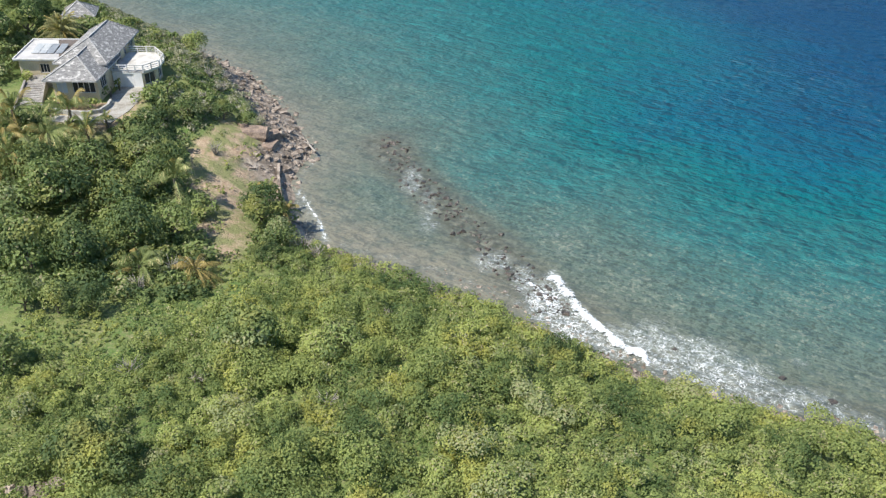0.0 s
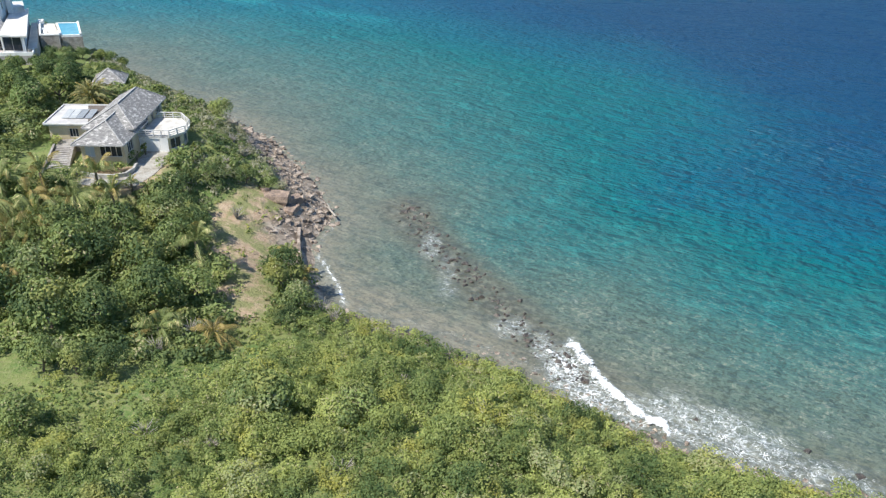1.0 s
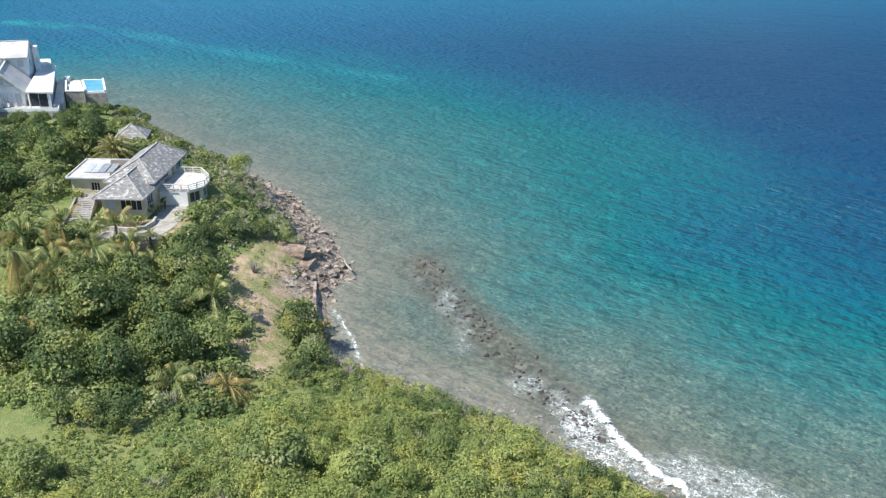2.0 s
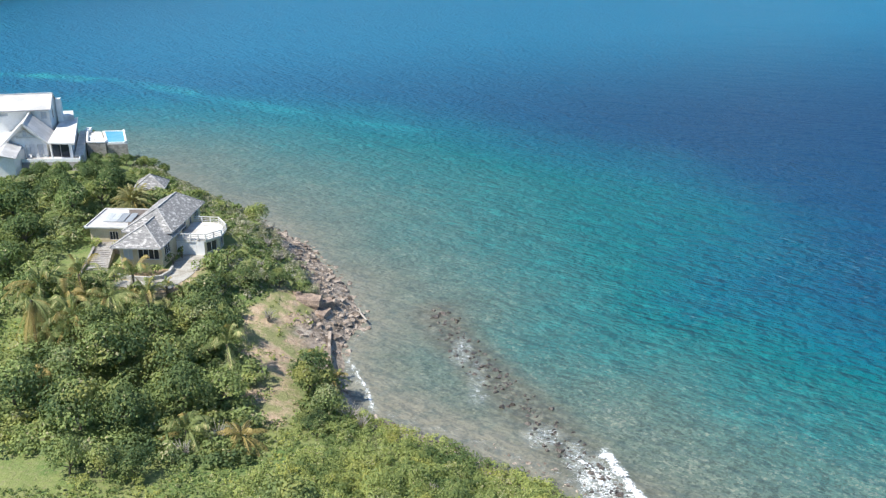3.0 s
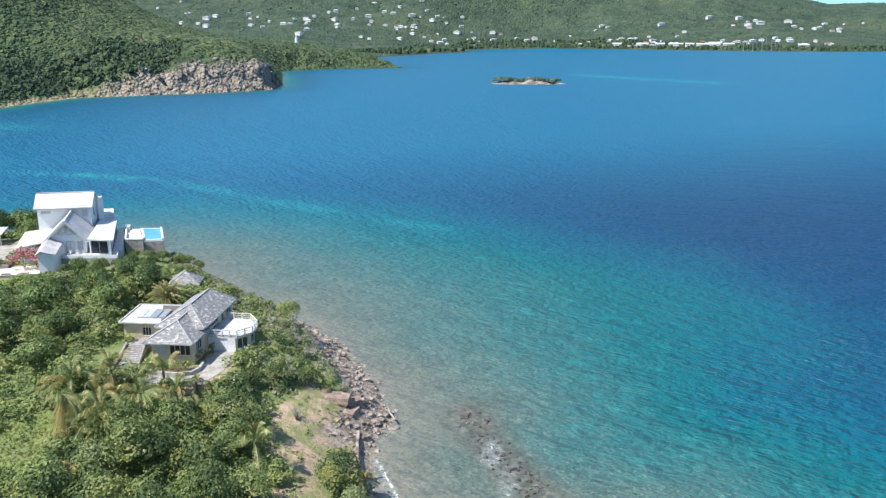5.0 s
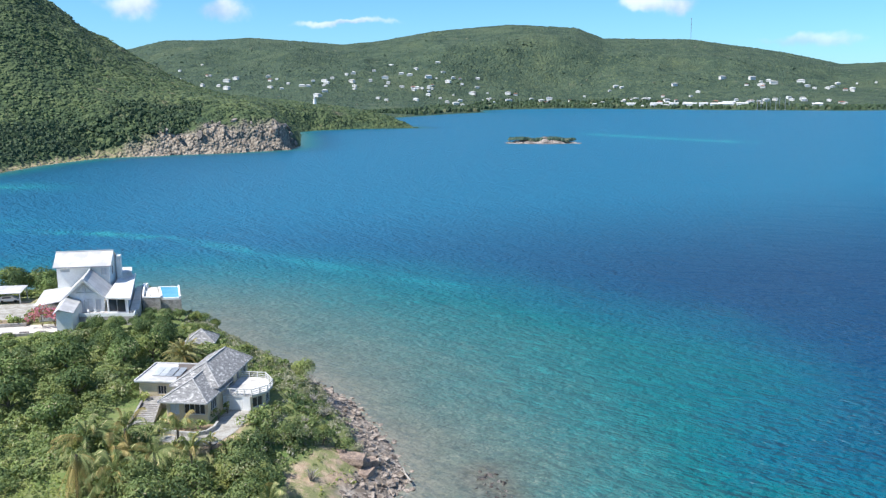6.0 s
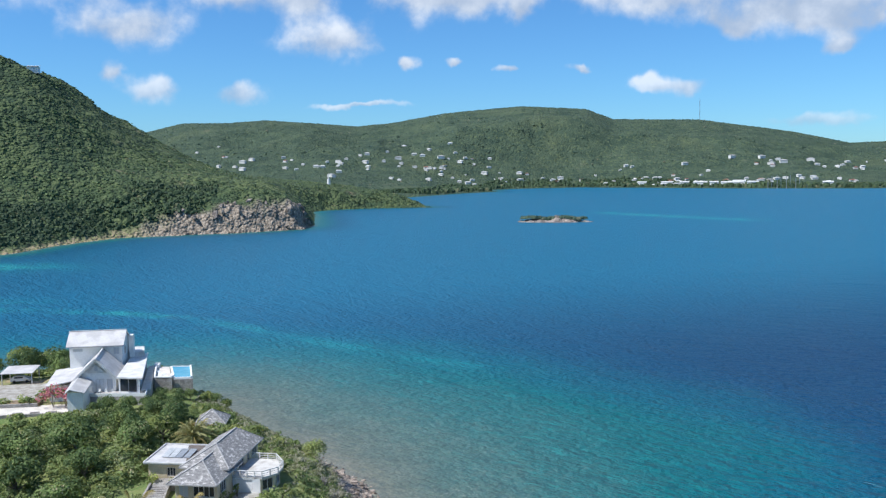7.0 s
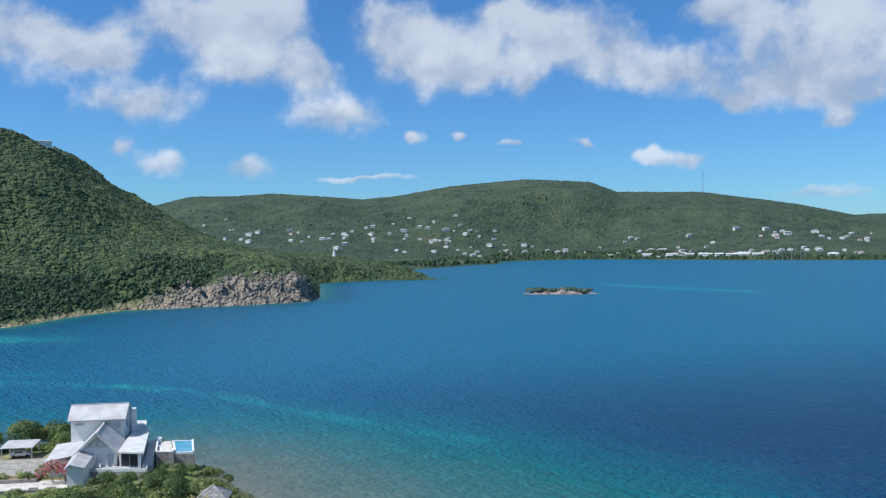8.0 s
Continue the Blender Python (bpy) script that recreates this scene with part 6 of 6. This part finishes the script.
# dead bushes and driftwood of the shore
for k, (px, py, s) in enumerate([(-15.8, 84.4, 1.5), (-14.0, 83.0, 1.2), (-28.0, 75.8, 1.6), (-30.0, 104.0, 1.3), (-5, 66, 1.1), (-27, 58, 1.2), (-34.5, 117, 1.0), (-32.6, 121.5, 1.2), (-35.4, 125.5, 1.1), (-33.6, 129, 1.0), (-37.5, 132, 1.1), (-31.5, 114.5, 1.1), (-38.2, 138, 1.0), (-30.6, 72.6, 1.2), (-26.2, 76.4, 1.4), (-20.5, 56, 0.9), (2, 61, 0.9), (-9, 52, 1.0)]):
    r = random.Random(60 + k)
    bm = bmesh.new()
    for _ in range(34):
        t, u = r.uniform(0, math.tau), r.uniform(0.25, 1.2)
        tip = Vector((math.cos(t) * u, math.sin(t) * u, r.uniform(0.7, 1.5))) * s
        midp = tip * 0.5 + Vector((r.uniform(-0.15, 0.15), r.uniform(-0.15, 0.15), 0.15)) * s
        tube(bm, [(0, 0, -0.3), midp, tip], [0.05, 0.035, 0.012], 4)
    ob = part("dead_bush", bm, DEAD_WOOD)
    ob.location = (px, py, land_z(px, py))
    tagged(ob, "leafless grey dead bush among the scrub", "bush", "dead bushes")
bm = bmesh.new()
tube(bm, [(-2.2, 0, 0.0), (0, 0.2, 0.15), (2.4, -0.1, 0.05)], [0.16, 0.14, 0.07], 8)
tube(bm, [(0.4, 0.2, 0.15), (1.2, 0.7, 0.4)], [0.08, 0.03], 6)
log = part("driftwood_log", bm, DEAD_WOOD)
log.matrix_world = pose(-18.9, 114.6, 0.85, 0, 0, 115)
tagged(log, "bleached driftwood log on the rock ledge", "log")

# ---- across the bay ----
# rocks of the headland
x, y = jittered(-378, -238, 705, 900, 3.6, rng)
z, d = land_height(x, y)
ok = (d > -2) & (d < 17 + 22 * (rough_noise(x, y, 25.0) - 0.5)) & (rng.random(len(x)) < 0.2 * step(x + 1.2 * (rough_noise(x, y, 20.0) - 0.5) * 40, -372, -315))
CLIFF = material("cliff_rock", two_tone((0.34, 0.29, 0.25), (0.13, 0.11, 0.095), 9.0, 1.6, amount=0.5), 0.95, lambda n, p: (n.noise(p, 0.6, 6.0, 0.7), 1.0, 1.5))
cliff_rocks = [boulder_mesh("crag", CLIFF, 30 + k, 1.5) for k in range(4)]
rubble("headland_crags", x[ok], y[ok], z[ok], 0.8 + 2.6 * rng.random(ok.sum()) ** 2, cliff_rocks, "weathered brown crags of the headland cliff", rng)


def far_woods(name, x, y, z, size, mat, label, rng, squat=0.8):
    """Distant crowns: small uneven lumps of ten faces, one mesh."""
    n = len(x)
    turn = np.arange(4) * math.tau / 4
    low = np.stack([np.cos(turn), np.sin(turn), np.full(4, -0.25)], 1)
    top = np.stack([0.62 * np.cos(turn + 0.6), 0.62 * np.sin(turn + 0.6), np.full(4, 0.85)], 1)
    co = np.concatenate([low, top])
    fa = np.array([f for k in range(4) for f in ((k, (k + 1) % 4, 4 + k), ((k + 1) % 4, 4 + (k + 1) % 4, 4 + k))] + [(4, 5, 6), (4, 6, 7)])
    t = rng.uniform(0, math.tau, n)
    c, q = np.cos(t)[:, None], np.sin(t)[:, None]
    wob = rng.uniform(0.65, 1.3, (n, 8, 1)) * co[None]
    v = np.stack([wob[..., 0] * c - wob[..., 1] * q, wob[..., 0] * q + wob[..., 1] * c, wob[..., 2] * squat], -1) * size[:, None, None] + np.stack([x, y, z], 1)[:, None]
    f = (fa[None] + (np.arange(n) * 8)[:, None, None]).reshape(-1, 3)
    tint = np.repeat(rng.uniform(0, 1, n), 8)
    return tagged(sheet(name, v.reshape(-1, 3), f, mat, [("tint", tint)], smooth=False), label, "woods", kind="stuff")


def polar_spots(n, r0, r1, rng, half=37):
    a = np.radians(rng.uniform(-half - 3, half - 8, n))
    r = np.exp(rng.uniform(math.log(r0), math.log(r1), n))
    return np.sin(a) * r, np.cos(a) * r


x, y = polar_spots(150000, 480, 1700, rng)
z, d = land_height(x, y)
grown = rough_noise(x, y, 70.0)
crag = (d < 20) & (x > -352) & (y > 715) & (y < 900)
patchy = 0.45 * rough_noise(x + 90, y, 26.0) + 0.55 * grown
ok = (d > 7) & (z > 1) & (rng.random(len(x)) < np.where(crag, 0.06, np.clip(5.5 * (patchy - 0.34), 0.12, 1.0)))
far_woods("hill_woods", x[ok], y[ok], z[ok] - 0.25, (0.7 + 1.7 * rng.random(ok.sum()) ** 1.8) * (0.6 + 0.7 * grown[ok]), LEAF_HILL, "dry green bush and woods on the hill across the bay", rng, 0.5)
# tree belt at the hill foot; its dark colour also stands for cloud shadow
x, y = polar_spots(60000, 520, 900, rng)
z, d = land_height(x, y)
belt = 60 + 130 * (rough_noise(x, y, 90.0) - 0.45)
ok = (d > 9) & (d < belt) & (x < -325 - 40 * (rough_noise(x + 33, y, 30.0) - 0.5)) & (y < 860)
far_woods("beach_woods", x[ok], y[ok], z[ok], rng.uniform(1.1, 2.9, ok.sum()), LEAF_BELT, "tall trees behind the beach across the bay, dark as under cloud shadow", rng, 0.75)
x, y = polar_spots(24000, 1600, 4300, rng)
z, d = land_height(x, y)
ok = (d > 15) & (z > 1) & (rng.random(len(x)) < np.clip(4.5 * (rough_noise(x, y, 190.0) - 0.3), 0.1, 1.0))
far_woods("distant_woods", x[ok], y[ok], z[ok] - 1.0, rng.uniform(2.5, 6.5, ok.sum()), LEAF_HAZED, "woods of the distant hills, haze in their blue-green colour", rng, 0.55)
x, y = polar_spots(60000, 2000, 3100, rng)
d = inland(x, y)
ok = (d > 12) & (d < 60 + 160 * rough_noise(x, y, 240.0)) & (rng.random(len(x)) < 0.5)
x, y = x[ok], y[ok]
far_woods("shore_woods", x, y, land_height(x, y)[0], rng.uniform(3.5, 8.0, len(x)), LEAF_BELT, "dark belt of trees along the far shore", rng, 1.1)

# the islet
bm = bmesh.new()
bmesh.ops.create_grid(bm, x_segments=90, y_segments=34, size=1.0)
for v in bm.verts:
    u, w = v.co.x, v.co.y
    px, py = u * 44, w * 16
    e = 1 - (u * u + w * w) ** 0.5
    lump = 0.6 + 1.3 * abs(math.sin(u * 4.2 + 0.6)) * (1 - abs(u) * 0.4)
    h = max(e, -0.25) ** 1.0 * 4.2 * lump + 3.2 * noise.noise(Vector((px * 0.16, py * 0.16, 3))) * max(e, 0) ** 0.3 + 0.8 * noise.noise(Vector((px * 0.5, py * 0.5, 9)))
    v.co = Vector((px, py, h))
islet = part("islet", bm, CLIFF)
islet.matrix_world = pose(-3, 930, -0.3, 0, 0, -3)
tagged(islet, "low rocky islet with sparse bush in the bay", "islet", kind="structure")
x, y = rng.uniform(-38, 38, 420), rng.uniform(-8, 10, 420)
ok = (x / 40) ** 2 + (y / 11) ** 2 < 0.8
far_woods("islet_bush", x[ok] - 3, y[ok] + 932, 2.2 + 2.2 * np.abs(np.sin(x[ok] / 44 * 4.2 + 0.6)), rng.uniform(1.5, 3.4, ok.sum()), LEAF_HAZED, "low bush on the rocky islet", rng)


# houses of the far shore
FAR_WALL = material("sunlit_house_wall", two_tone((0.74, 0.72, 0.68), (0.62, 0.59, 0.54), 9.0, 2.0, amount=0.15), 0.85)


def far_house(name, w, d, h, roof_mat, label):
    root = new(name)
    tagged(root, label, "house", "houses across the bay")
    bm = wall_run(bmesh.new(), (-w / 2, -d / 2), (w / 2, -d / 2), -4, h, 0.4, [(u, u + 1.6, 1.0, h - 0.8) for u in np.arange(1.2, w - 2, 3.6)])
    box(bm, -w / 2, w / 2, -d / 2 + 0.5, d / 2, -4, h)
    part("wall", bm, FAR_WALL, root)
    bm = bmesh.new()
    e, r = 0.8, h + 2.2
    f, b = (-w * 0.22, 0, r), (w * 0.22, 0, r)
    A, B, C, D = (-w / 2 - e, -d / 2 - e, h), (w / 2 + e, -d / 2 - e, h), (w / 2 + e, d / 2 + e, h), (-w / 2 - e, d / 2 + e, h)
    for c in ([A, B, b, f], [C, D, f, b], [B, C, b], [D, A, f]):
        slab(bm, c, 0.3)
    part("roof", bm, roof_mat, root)
    return root


masters = [far_house("far_house", 17, 9, 3.6, WHITE_ROOF, "white house on the wooded slope across the bay"), far_house("far_house", 22, 10, 5.8, GREY_ROOF, "two-storey white house on the slope across the bay"),
           far_house("far_house", 12, 8, 3.2, GREY_ROOF, "small pale house on the slope across the bay"), far_house("far_house", 15, 9, 3.8, TILE_RED, "white house with a red-brown roof across the bay")]
# clusters: x, y, spread across, spread in depth, how many
for cx, cy, sx_, sy_, n in [(-1330, 2940, 70, 70, 6), (-1116, 2705, 30, 30, 3), (-990, 2600, 50, 40, 6), (-800, 2720, 60, 60, 8), (-660, 2660, 90, 80, 12), (-430, 2900, 70, 70, 9), (-380, 2790, 60, 50, 9), (-250, 2910, 50, 60, 8),
                            (-30, 2910, 50, 40, 6), (160, 2970, 60, 60, 5), (230, 2790, 70, 40, 8), (400, 2660, 90, 50, 12), (560, 2600, 90, 60, 10), (660, 2920, 40, 40, 8), (480, 2940, 40, 40, 3), (790, 2600, 90, 60, 7), (900, 2890, 70, 60, 7),
                            (1040, 3080, 60, 50, 4), (-1050, 2480, 90, 60, 5), (-520, 2760, 90, 70, 9), (-330, 2700, 70, 50, 8), (470, 2640, 110, 40, 12), (330, 2740, 90, 40, 8), (-170, 2800, 60, 50, 6)]:
    hxs, hys = rng.normal(cx, sx_, n), rng.normal(cy, sy_, n)
    zs, ds = land_height(hxs, hys)
    for k in range(n):
        if ds[k] > 25:
            q = rng.uniform(0.5, 1.1)
            copy_thing(masters[int(rng.choice(4, p=[0.42, 0.28, 0.22, 0.08]))], pose(hxs[k], hys[k], zs[k] + 2.0, 0, 0, rng.uniform(-35, 35)) @ Matrix.Diagonal((q, q, q, 1)))
for m in masters:
    for o in (*m.children_recursive, m):
        bpy.data.objects.remove(o)

# harbour sheds, boats' masts, the white tower, the aerial
for k, (px, py, w) in enumerate([(492, 2520, 60), (415, 2580, 38), (545, 2505, 30), (330, 2650, 34), (450, 2560, 24), (375, 2615, 26), (520, 2560, 34), (260, 2690, 26), (720, 2420, 26)]):
    shed = thing("harbour_shed", "long white harbour shed at the far waterfront", "shed", pose(px, py, land_z(px, py) - 0.5, 0, 0, -12), "harbour sheds")
    part("wall", boxed(-w / 2, w / 2, -8, 8, -2, 9), WHITE, shed)
    part("roof", slab(bmesh.new(), [(-w / 2 - 1, -9, 9.3), (w / 2 + 1, -9, 9.3), (w / 2 + 1, 9, 12), (-w / 2 - 1, 9, 12)], 0.4), WHITE_ROOF, shed)
for k in range(8):
    boat = thing("moored_yacht", "moored yacht with a tall bare mast", "boat", pose(560 + 11 * k, 2395 - 3 * k + 9 * (k % 2), 0, 0, 0, 80), "yachts in the harbour")
    bm = bmesh.new()
    ring = [(-7, 0), (-5, 1.9), (2, 2.1), (8, 0), (2, -2.1), (-5, -1.9)]
    slab(bm, [(u, w, 1.6) for u, w in ring[::-1]], 1.9)
    part("hull", bm, SHADE_GREY, boat)
    part("mast", boxed(-0.6, 0.6, -0.6, 0.6, 1.6, 29 + 3 * (k % 3)), STEEL, boat)
tw = thing("white_tower", "white round tower in the bush by the shore", "tower", pose(-356, 1332, land_z(-356, 1332) - 1))
bm = bmesh.new()
tube(bm, [(0, 0, 0), (0, 0, 8.5), (0, 0, 9.0)], [3.0, 2.2, 2.4], 14)
part("shaft", bm, WHITE, tw)
bm = bmesh.new()
tube(bm, [(0, 0, 9.0), (0, 0, 12.0), (0, 0, 13.5)], [1.5, 1.3, 0.2], 12)
part("cap", bm, TRIM, tw)
aerial = thing("radio_mast", "thin steel radio mast on the distant ridge", "mast", pose(620, 3900, land_z(620, 3900) - 2))
part("lattice", boxed(-0.8, 0.8, -0.8, 0.8, 0, 95), STEEL, aerial)
hilltop = thing("hilltop_house", "pale house on the hilltop", "house", pose(-552, 868, land_z(-552, 868), 0, 0, 20))
part("wall", boxed(-6, 6, -4, 4, -3, 4), WHITE, hilltop)
part("roof", slab(bmesh.new(), [(-6.6, -4.6, 4.1), (6.6, -4.6, 4.1), (6.6, 4.6, 5.6), (-6.6, 4.6, 5.6)], 0.3), GREY_ROOF, hilltop)
